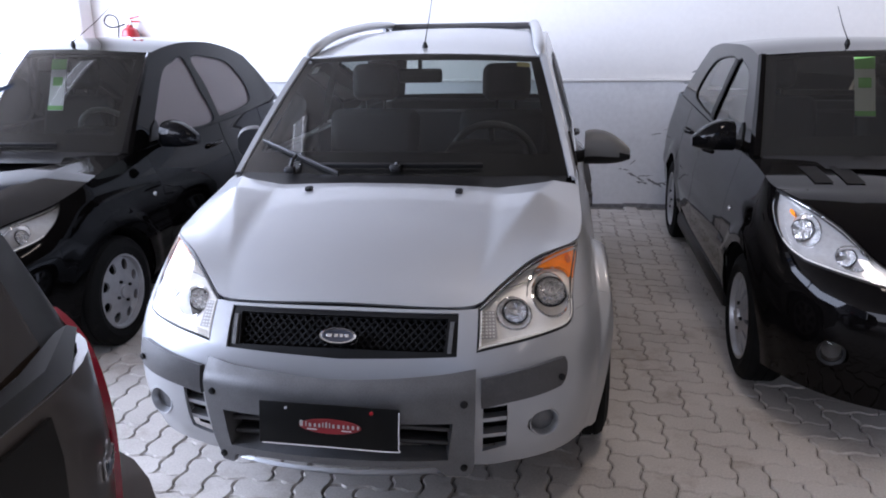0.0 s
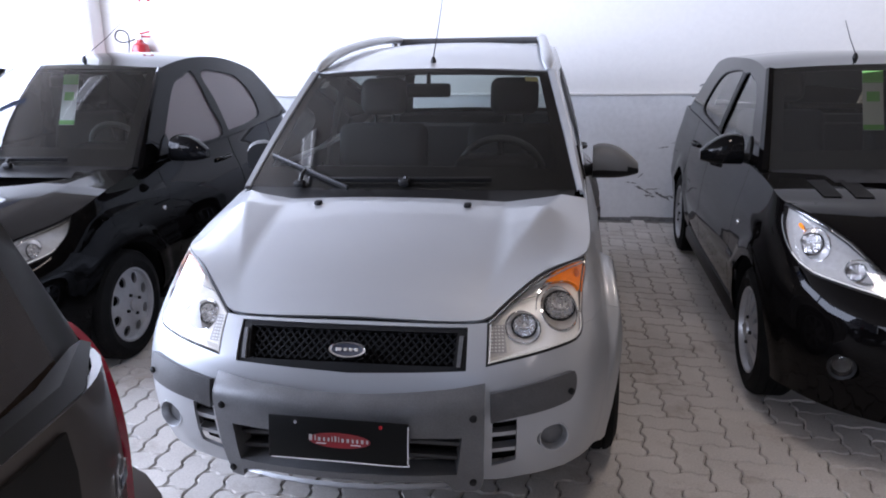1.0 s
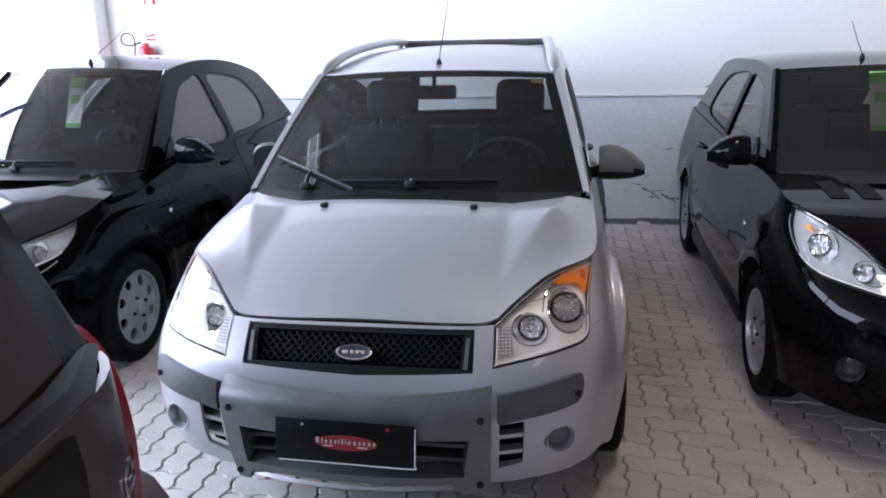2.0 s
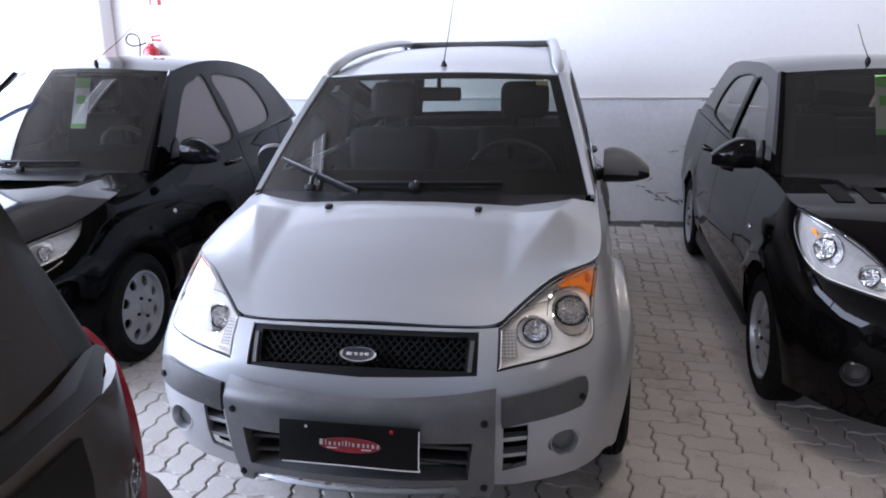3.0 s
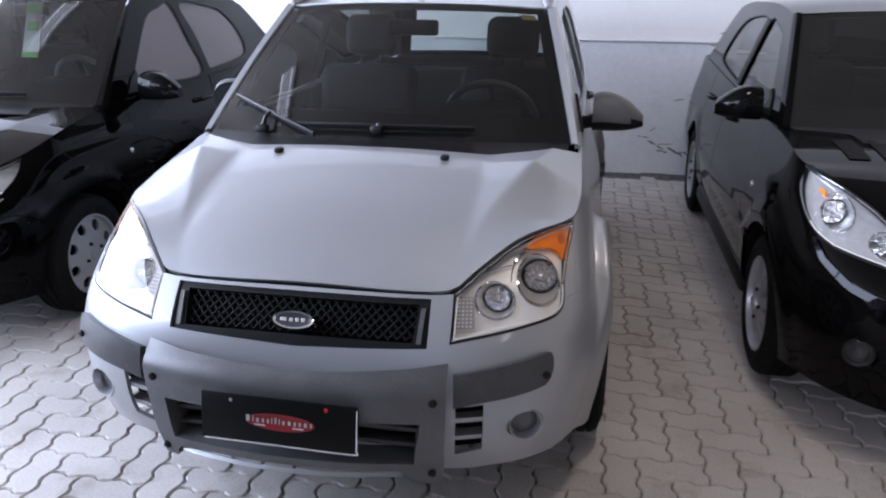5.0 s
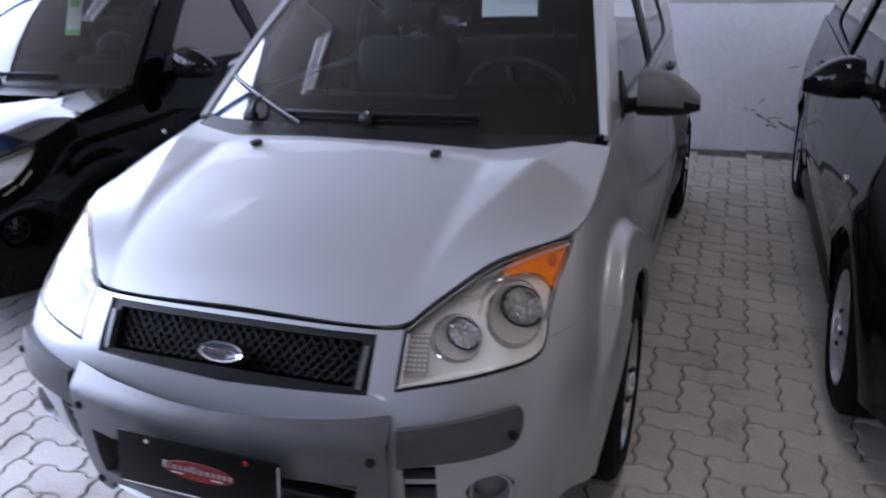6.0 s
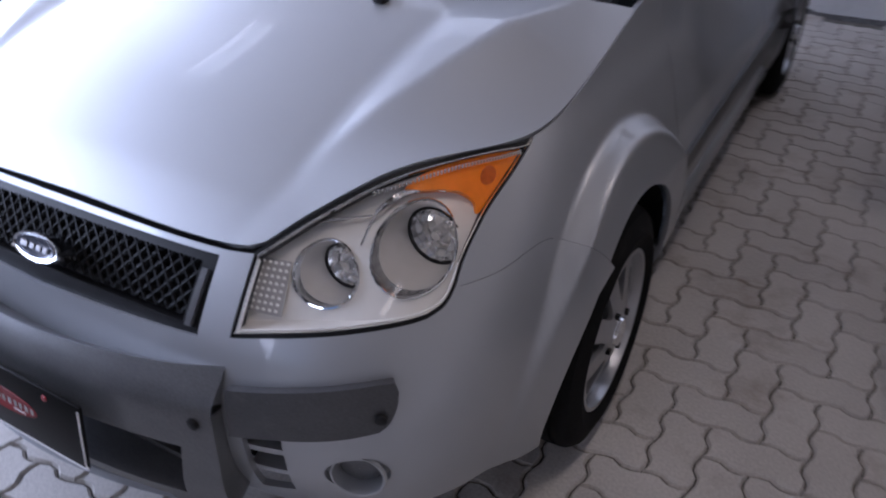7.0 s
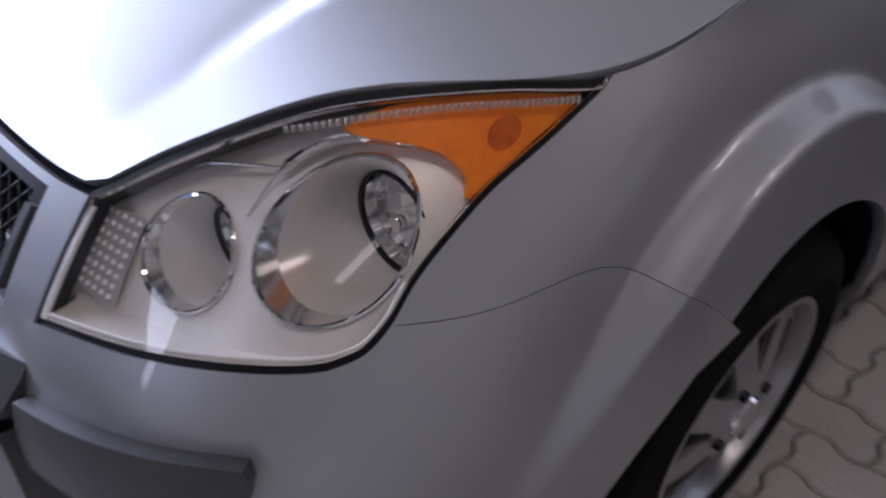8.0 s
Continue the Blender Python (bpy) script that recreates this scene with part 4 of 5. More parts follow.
part("board", rbox(0.115, 0.006, 0.16, 0.002), RED, sign)
part("symbol", join(rbox(0.05, 0.004, 0.09, 0.0, Matrix.Translation((0, -0.004, -0.035))), rbox(0.03, 0.004, 0.03, 0.0, Matrix.Translation((0, -0.004, 0.03)))), WHITE, sign, smooth=False)


# ---- silver hatchback ----
def bead_block(q0, q1, z0, z1, nq, nz):
    def made(skin):
        out = []
        for i in range(nq):
            for j in range(nz):
                p = Vector(skin(q0 + (q1 - q0) * i / (nq - 1) + 0.004 * (j - nz / 2) / nz, z0 + (z1 - z0) * j / (nz - 1))) + Vector((-0.003, 0.0255, -0.012))
                out.append(rbox(0.0080, 0.007, 0.0058, 0.0025, Matrix.Translation(p), 1))
        return join(*out)
    return made


def prism_plate(q0, q1, z0, z1):
    """Grey plate under the beads: the shade of their gaps, put into colour."""
    def made(skin):
        vs = [tuple(Vector(skin(q0 + (q1 - q0) * i / 6, z0 + (z1 - z0) * j / 6)) + Vector((-0.003, 0.0242, -0.012))) for j in range(7) for i in range(7)]
        return vs, [(j * 7 + i, j * 7 + i + 1, j * 7 + i + 8, j * 7 + i + 7) for j in range(6) for i in range(6)]
    return made


def rib_strip(q0, q1, n):
    """Fine upright ribs along the lamp's top edge."""
    def made(skin):
        out = []
        for i in range(n):
            q = q0 + (q1 - q0) * i / (n - 1)
            z = table(((0.44, 0.829), (0.5, 0.846), (0.56, 0.854), (0.655, 0.8515)), q)
            p = Vector(skin(q, z - 0.010)) + Vector((-0.001, 0.008, 0.0))
            out.append(rbox(0.0024, 0.004, 0.006, 0.0, Matrix.Translation(p)))
        return join(*out)
    return made


def bowl_hood(skin):
    """A bright brow over the larger bowl."""
    pts = [Vector(skin(q, z)) + Vector((-0.012, 0.022, 0.0)) for q, z in ((0.436, 0.752), (0.446, 0.785), (0.468, 0.808), (0.50, 0.816), (0.53, 0.81))]
    return tube(spline(pts, 5), [0.0015] * 6 + [0.005] * 9 + [0.002] * (len(spline(pts, 5)) - 15), 8)


def housing_step(skin):
    """A bright shelf line that runs from the inner edge to the larger bowl."""
    pts = [Vector(skin(q, z)) + Vector((-0.008, 0.026, -0.004)) for q, z in ((0.352, 0.762), (0.38, 0.777), (0.41, 0.785), (0.44, 0.789))]
    return tube(spline(pts, 4), 0.0024, 6, flat=0.7)


def bulb_patch(skin):
    """The lamp that shows darker through the amber cap."""
    ring = [(0.596 + 0.013 * math.cos(t * math.pi / 10), 0.828 + 0.012 * math.sin(t * math.pi / 10)) for t in range(20)]
    return sheet(ring, skin, 0.012, sx=1.25, lift=-0.0105, deep=0.001)


TRAIL = dict(
    paint=SILVER, wheel_kind="alloy", wheel_r=0.290, wheel_x=0.768, wheels=(0.745, 3.235), arch_r=0.342, flare=0.040, bead=0.006, bead_w=0.018, lamp_metal=SATIN, flare_r=0.452, taper=0.035, waist=0.006, waist_z=0.60,
    W=((0.2, 0.79), (0.35, 0.815), (0.5, 0.825), (0.6, 0.82), (0.7, 0.80), (0.8, 0.772), (0.88, 0.745), (1.0, 0.725)),
    Y0=((0.2, 0.03), (0.35, -0.035), (0.5, -0.05), (0.6, -0.028), (0.66, 0.005), (0.74, 0.065), (0.8, 0.12), (0.9, 0.22), (1.0, 0.33)),
    N=((0.2, 4.2), (0.5, 4.2), (0.65, 4.0), (0.75, 3.7), (0.9, 3.2)), YC=0.80, YR=3.45, YE=((0.2, 3.80), (0.5, 3.87), (0.8, 3.85), (1.0, 3.80)),
    top=((0.0, 0.742), (0.227, 0.741), (0.300, 0.7415), (0.319, 0.744), (0.338, 0.762), (0.369, 0.79), (0.423, 0.828), (0.47, 0.850), (0.53, 0.862), (0.593, 0.8645), (0.679, 0.857), (0.746, 0.866), (0.842, 0.888), (1.0, 0.916), (1.10, 0.936), (1.17, 0.952), (1.4, 0.968), (2.5, 0.985), (3.95, 1.0), (4.65, 0.99)),
    lamp_out=[(0.679, 0.853), (0.634, 0.82), (0.597, 0.79), (0.575, 0.76), (0.558, 0.728), (0.549, 0.698), (0.537, 0.677), (0.518, 0.666)],
    lamp_bot=[(0.518, 0.666), (0.5, 0.663), (0.444, 0.656), (0.365, 0.641), (0.310, 0.627)],
    lamp_in=[(0.310, 0.627), (0.315, 0.69), (0.319, 0.739)],
    seam=[(0.549, 0.698), (0.609, 0.697), (0.686, 0.702), (0.74, 0.675), (0.80, 0.62), (0.846, 0.56)],
    hem=[(0.0, 0.225), (0.317, 0.226), (0.394, 0.24), (0.51, 0.25), (0.612, 0.246), (0.66, 0.215), (0.70, 0.20)],
    mid_openings=[[(0.0, 0.598), (0.138, 0.606), (0.270, 0.616), (0.277, 0.727), (0.138, 0.727), (0.0, 0.727)], [(0.0, 0.285), (0.27, 0.285), (0.27, 0.45), (0.0, 0.45)]],
    side_openings=[[(0.324, 0.292), (0.372, 0.318), (0.370, 0.470), (0.322, 0.460)], [(0.448 + 0.036 * math.cos(t * math.pi / 12), 0.392 + 0.042 * math.sin(t * math.pi / 12)) for t in range(24)]],
    bonnet=((0.03, 0.715), (0.067, 0.744), (0.10, 0.774), (0.15, 0.812), (0.3, 0.885), (0.5, 0.944), (0.67, 0.982), (0.74, 0.990), (1.0, 1.006)), ridge=((0.05, 0.375), (0.17, 0.41), (0.46, 0.508), (0.66, 0.575), (0.97, 0.665)), band=(0.42, 0.11), fine=0.012, wing_fine=0.0075, bumper_fine=0.009, rear_n=3.4, rear_trim=None, screen_glass=GLASS, rear_wide=0.93, mirror_h=0.074, rear_glass=CLEAR_TINT, tail_lamps=True, flare_w=0.035,
    bonnet_end=1.165, cowl=((0.0, 0.735), (0.38, 0.762), (0.6, 0.835), (0.74, 0.965)), doors=(1.16, 2.25, 3.12), handle_z=0.88,
    lamp_depth=0.10, bowl_drop=-0.013, bowls=[(0.399, 0.712, 0.037, 0.041, 0.041, 0.052, 0.002), (0.496, 0.746, 0.050, 0.055, 0.053, 0.066, 0.0)], sink=lambda u, v: 0.17 + 0.27 * ease((0.49 - u) / 0.12) + 0.35 * ease((v - 0.73) / 0.10),
    amber=[(0.478, 0.830), (0.505, 0.847), (0.55, 0.854), (0.60, 0.855), (0.657, 0.847), (0.624, 0.821), (0.597, 0.798), (0.580, 0.783), (0.574, 0.800), (0.552, 0.817), (0.522, 0.824), (0.497, 0.826), (0.478, 0.830)],
    lamp_extra=[("prism", bead_block(0.320, 0.349, 0.668, 0.728, 5, 8), PRISM), ("prism_plate", prism_plate(0.314, 0.355, 0.663, 0.733), PALE), ("rib_strip", rib_strip(0.44, 0.645, 44), RINGMETAL), ("bowl_hood", bowl_hood, CHROME), ("housing_step", housing_step, COLLAR), ("indicator_bulb", bulb_patch, DEEP_AMBER)],
    pillar_a=[(1.0, 0.962), (1.3, 1.20), (1.61, 1.42)], pillar_c=[(3.60, 1.425), (3.74, 1.19), (3.80, 1.0)], roof=((1.6, 1.418), (1.9, 1.462), (2.3, 1.495), (2.8, 1.504), (3.2, 1.484), (3.6, 1.43)), crown=0.03, tumble=0.26,
    windows=[[(1.27, 1.01), (1.45, 1.16), (1.69, 1.35), (1.95, 1.385), (2.19, 1.392), (2.21, 1.2), (2.22, 1.02), (1.7, 1.008)], [(2.30, 1.02), (2.29, 1.2), (2.28, 1.392), (2.7, 1.385), (3.0, 1.35), (3.08, 1.2), (3.10, 1.04), (2.7, 1.025)]],
    black_post=[(2.225, 1.02), (2.295, 1.02), (2.275, 1.392), (2.195, 1.392)], side_glass=CLEAR_TINT,
    screen_base=(0.695, 1.0, 0.972, 0.80, 1.0), screen_top=(0.552, 1.60, 1.418, 1.53, 1.438), rear_base=(3.80, 1.0, 0.60),
    mirror=(0.862, 1.38, 1.035), mirror_paint=DARKGREY, gusset=[(1.24, 0.975), (1.40, 0.975), (1.40, 1.10), (1.36, 1.08)],
    wipers=[(-0.93, 0.22, -0.30, 0.0, -0.62, 0.02), (-0.42, 0.05, 0.52, 0.06, 0.03, 0.045)], antenna=(0.0, 1.68, (0.03, 0.16, 0.33)), dash_z=0.90, steer=(1.33, 0.985), seat_y=1.72,
)
car, skin, bumper, bonnet, screen, roof_top, cabin = build_car("silver_hatchback", "silver hatchback with grey plastic bumper guard and roof rails", TRAIL, None)

# grille: dark frame, mesh of crossed bars, oval badge
def grille_at(x, z):
    """A place on the recessed grille."""
    return x, skin(min(0.3, 0.27 * abs(x) / 0.36), z)[1] + 0.022, z


frame_in = [(-0.325, 0.624), (0.325, 0.624), (0.332, 0.710), (-0.332, 0.710)]
frame_out = [(-0.372, 0.607), (-0.19, 0.599), (0.0, 0.595), (0.19, 0.599), (0.372, 0.607), (0.372, 0.729), (-0.372, 0.729)]
grille = part("grille", sheet(frame_out, lambda x, z: (x, grille_at(x, z)[1] - 0.012, z), 0.02, [frame_in], deep=0.03), BLACK, bumper, "black plastic grille frame with diamond mesh")
mesh = []
n = 26
for sgn in (1, -1):
    for i in range(-4, n + 5):
        x0 = -0.33 + 0.66 * i / n
        a, b = Vector((x0, 0.622)), Vector((x0 + sgn * 0.095, 0.712))
        pts = []
        for k in range(7):
            p = a.lerp(b, k / 6)
            if abs(p.x) < 0.334:
                pts.append(Vector(grille_at(p.x, p.y)) + Vector((0, 0.006, 0)))
        if len(pts) > 1:
            mesh.append(tube(pts, 0.0034, 5, up=(0, 1, 0)))
part("grille_mesh", join(*mesh), MESH_BLACK, grille)
# black sheet that stands for the shade behind the mesh
part("grille_shade", sheet([(-0.37, 0.60), (0.37, 0.60), (0.37, 0.73), (-0.37, 0.73)], lambda x, z: (x, grille_at(x, z)[1] + 0.05, z), 0.06), VOID, grille)
both("grille_end", sheet([(0.336, 0.626), (0.348, 0.626), (0.352, 0.706), (0.340, 0.706)], lambda x, z: (x, grille_at(x, z)[1] - 0.022, z), 0.02, deep=0.012), GUARD, grille)
badge_m = Matrix.Translation((0, -0.012, 0.668)) @ Matrix.Rotation(radians(-33), 4, "X") @ Matrix.Rotation(math.pi / 2, 4, "X")


def oval(w, h, d0, d1, n=40):
    vs = []
    for s, d in ((1.0, d0), (1.0, (d0 + d1) / 2), (0.93, d1), (0.86, d1 - 0.001)):
        vs += [(w * s * math.cos(2 * math.pi * i / n), h * s * math.sin(2 * math.pi * i / n), d) for i in range(n)]
    return vs, [(r * n + i, r * n + (i + 1) % n, (r + 1) * n + (i + 1) % n, (r + 1) * n + i) for r in range(3) for i in range(n)] + [tuple(range(3 * n, 4 * n))]


badge = part("badge", moved(oval(0.062, 0.026, -0.03, 0.006), badge_m), CHROME, grille, "chrome-rimmed dark oval badge")
part("badge_field", moved(oval(0.053, 0.0205, 0.0, 0.0068), badge_m), BADGE_BLUE, badge)
for x, w in ((-0.026, 0.018), (-0.005, 0.012), (0.012, 0.012), (0.029, 0.012)):
    part("badge_mark", rbox(w, 0.010, 0.002, 0.001, badge_m @ Matrix.Translation((x, 0, 0.008)), 1), CHROME, badge)

# lower intake: slats before a black sheet that stands for the shade inside
part("intake_shade", sheet([(-0.40, 0.27), (0.40, 0.27), (0.40, 0.47), (-0.40, 0.47)], lambda x, z: (x, 0.06, z), 0.1), VOID, bumper)
for z in (0.345, 0.392):
    part("intake_slat", rbox(0.72, 0.05, 0.015, 0.005, Matrix.Translation((0, -0.03, z))), PAD, bumper)
part("skid_plate", sheet([(-0.33, 0.0), (0.33, 0.0), (0.30, 0.09), (-0.30, 0.09)], lambda x, t: (x, -0.120 + t * 0.6 + 0.05 * (x / 0.33) ** 2, 0.274 - t * 0.45), 0.03, deep=0.012), SILVER, bumper, "silver skid plate under the guard")


# bumper guard: a plastic frame standing proud of the bumper
def guard_y(x, z):
    bow = 0.055 * (abs(x) / 0.42) ** 2.2
    nose = -0.128 + 0.055 * ease((z - 0.515) / 0.08) + 0.012 * ease((0.36 - z) / 0.1)
    return nose + bow


def guard_at(x, z):
    return x, guard_y(x, z), z


g_out = flats([(-0.385, 0.252), (-0.405, 0.34), (-0.428, 0.50), (-0.425, 0.583)], 5) + flats([(-0.3, 0.572), (0.0, 0.562), (0.3, 0.572), (0.425, 0.583)], 5) + flats([(0.428, 0.50), (0.425, 0.38), (0.415, 0.252), (0.34, 0.248)], 5) + flats([(0.305, 0.283), (0.0, 0.283), (-0.305, 0.283), (-0.345, 0.248)], 5)
g_in = [(-0.345, 0.312), (0.345, 0.306), (0.362, 0.432), (0.2, 0.436), (-0.2, 0.436), (-0.362, 0.436)]
guard = part("bumper_guard", sheet(g_out[::-1], guard_at, 0.02, [g_in], deep=0.075), GUARD, car, "grey plastic bumper guard with bolt heads", sharp=40)
for x, z in ((-0.395, 0.494), (0.395, 0.494), (-0.378, 0.275), (0.392, 0.275)):
    part("bolt_head", moved(lathe([(0.0, 0.012), (0.006, 0.011), (0.008, 0.007), (0.008, 0.0005)], 14), Matrix.Translation((x, guard_y(x, z) + 0.001, z)) @ Matrix.Rotation(-math.pi / 2, 4, "Z")), BLACK, guard)
# corner pads
pad = flats([(0.317, 0.556), (0.398, 0.577), (0.46, 0.590), (0.485, 0.592)], 4) + flats([(0.489, 0.578), (0.488, 0.555), (0.482, 0.53), (0.472, 0.515)], 3) + flats([(0.44, 0.505), (0.4, 0.495), (0.36, 0.485), (0.318, 0.47)], 3)
for s in (1, -1):
    fix = (lambda shape: shape) if s == 1 else mirrored
    pd = part("corner_pad", fix(sheet(pad[::-1], skin, 0.02, deep=0.03, sx=1.25, lift=0.022)), PAD, car, "dark grey plastic corner pad")
    x, y, z = skin(0.472, 0.545)
    part("bolt_head", moved(lathe([(0.0, 0.011), (0.006, 0.010), (0.008, 0.006), (0.008, 0.0005)], 14), Matrix.Translation((s * (x + 0.016), y - 0.018, z)) @ Matrix.Rotation(-math.pi / 2 + s * 0.5, 4, "Z")), BLACK, pd)
    # side vents, with a black sheet for the shade behind the slats
    part("vent_shade", fix(sheet([(0.31, 0.28), (0.385, 0.30), (0.385, 0.48), (0.31, 0.47)], lambda u, v: tuple(Vector(skin(u, v)) + Vector((-0.01, 0.05, 0))), 0.05, sx=1.25)), VOID, bumper)
    for z0 in (0.352, 0.412):
        part("vent_slat", fix(sheet([(0.318, z0 - 0.008), (0.376, z0), (0.376, z0 + 0.014), (0.318, z0 + 0.006)], lambda u, v: tuple(Vector(skin(u, v)) + Vector((-0.002, 0.012, 0))), 0.02, sx=1.25, deep=0.03)), SILVER, bumper)
    x, y, z = skin(0.448, 0.392)
    fm = Matrix.Translation((x, y, z)) @ Matrix.Rotation(-math.pi / 2 + 0.36, 4, "Z")
    fog = part("fog_lamp", fix(moved(lathe([(-0.002, 0.050), (0.004, 0.047), (0.003, 0.044), (-0.012, 0.039), (-0.03, 0.036)], 32), fm)), SILVER, bumper, "round fog lamp blank in a raised ring")
    part("fog_cover", fix(moved(lathe([(-0.024, 0.038), (-0.020, 0.03), (-0.017, 0.015), (-0.016, 0.0005)], 28), fm)), GUARD, fog)

# dealer plate: black board, red oval and a line of white print
pm = Matrix.Translation((0.0, -0.158, 0.440)) @ Matrix.Rotation(radians(1.0), 4, "Y") @ Matrix.Rotation(radians(-7), 4, "X") @ Matrix.Rotation(math.pi / 2, 4, "X")
plate = part("dealer_plate", rbox(0.43, 0.132, 0.008, 0.003, pm), PLATE, car, "black dealer plate with a red oval and white print")
rim = [pm @ Vector((x, y, 0.005)) for x, y in ((-0.205, -0.0645), (0.0, -0.0645), (0.20, -0.0645), (0.2125, -0.052), (0.2125, 0.0), (0.2125, 0.058))]
part("plate_rim", tube(spline(rim, 4), 0.0016, 6), WHITE, plate)
part("plate_oval", moved(oval(0.098, 0.024, 0.0, 0.0055), pm @ Matrix.Translation((0.005, 0.0, 0))), PRINT_RED, plate)
x = -0.092
for w, h in ((0.013, 0.019), (0.004, 0.017), (0.010, 0.012), (0.008, 0.012), (0.008, 0.012), (0.004, 0.016), (0.007, 0.018), (0.004, 0.016), (0.009, 0.012), (0.010, 0.012), (0.008, 0.012), (0.008, 0.012), (0.010, 0.012), (0.008, 0.012)):
    part("print_bar", rbox(w * 0.7, h * 0.9, 0.0015, 0.0, pm @ Matrix.Translation((x + w * 0.7, -0.004 + h * 0.5, 0.0062))), PALE, plate, smooth=False)
    x += w * 1.4 + 0.0025
for x0, w in ((-0.05, 0.03), (0.055, 0.03)):
    part("print_bar", rbox(w, 0.0022, 0.0015, 0.0, pm @ Matrix.Translation((x0, -0.0105, 0.0062))), WHITE, plate, smooth=False)
for x0 in (-0.13, 0.13):
    part("plate_screw", moved(lathe([(0.0, 0.006), (0.003, 0.005), (0.003, 0.0005)], 10), pm @ Matrix.Translation((x0, 0.05, 0.004)) @ Matrix.Rotation(-math.pi / 2, 4, "Y")), RED if x0 > 0 else CHROME, plate)

# small sticker in the upper corner of the windscreen
part("screen_sticker", sheet([(0.80, 0.885), (0.90, 0.885), (0.90, 0.93), (0.80, 0.93)], screen, 0.03, sx=0.62, lift=-0.002), STICKER, car)

part("screen_sticker", sheet([(-0.88, 0.83), (-0.83, 0.83), (-0.83, 0.90), (-0.88, 0.90)], screen, 0.03, sx=0.62, lift=-0.002), WHITE, car)

# side repeaters behind the front arches
both("side_repeater", rbox(0.02, 0.045, 0.022, 0.007, Matrix.Translation(Vector(skin(q_at(TRAIL, 1.19, 0.515), 0.515)) + Vector((0.002, 0, 0)))), BLACK, car)

# washer nozzles
for s in (1, -1):
    x, y, z = bonnet(s * 0.289, 0.67)
    part("washer_nozzle", rbox(0.028, 0.034, 0.018, 0.007, Matrix.Translation((x, y, z + 0.006))), BLACK, car)

# roof rails with a bar across their rear ends
for s in (1, -1):
    pts = [(s * 0.556, 1.585, 1.425), (s * 0.547, 1.70, 1.462), (s * 0.532, 1.90, 1.503), (s * 0.512, 2.2, 1.532), (s * 0.49, 2.6, 1.551), (s * 0.472, 2.95, 1.553), (s * 0.46, 3.15, 1.54), (s * 0.455, 3.3, 1.49), (s * 0.455, 3.36, 1.43)]
    rail = part("roof_rail", tube(spline(pts, 6), [0.010, 0.015, 0.019, 0.022, 0.025, 0.027] + [0.029] * 43, 12, flat=0.8), SILVER, car, "silver plastic roof rail")
    part("rail_foot", tube([(s * 0.472, 2.98, 1.43), (s * 0.472, 2.98, 1.53)], [0.03, 0.02], 8), GUARD, rail)
part("cross_bar", tube([(-0.46, 3.10, 1.538), (0.46, 3.10, 1.538)], 0.028, 10, flat=0.8), PAD, car)
# flank moulding
both("side_moulding", sheet([(1.40, 0.43), (3.25, 0.43), (3.25, 0.50), (1.40, 0.50)], skin, 0.06, sx=1.0, lift=0.010, deep=0.014), PAD, car)


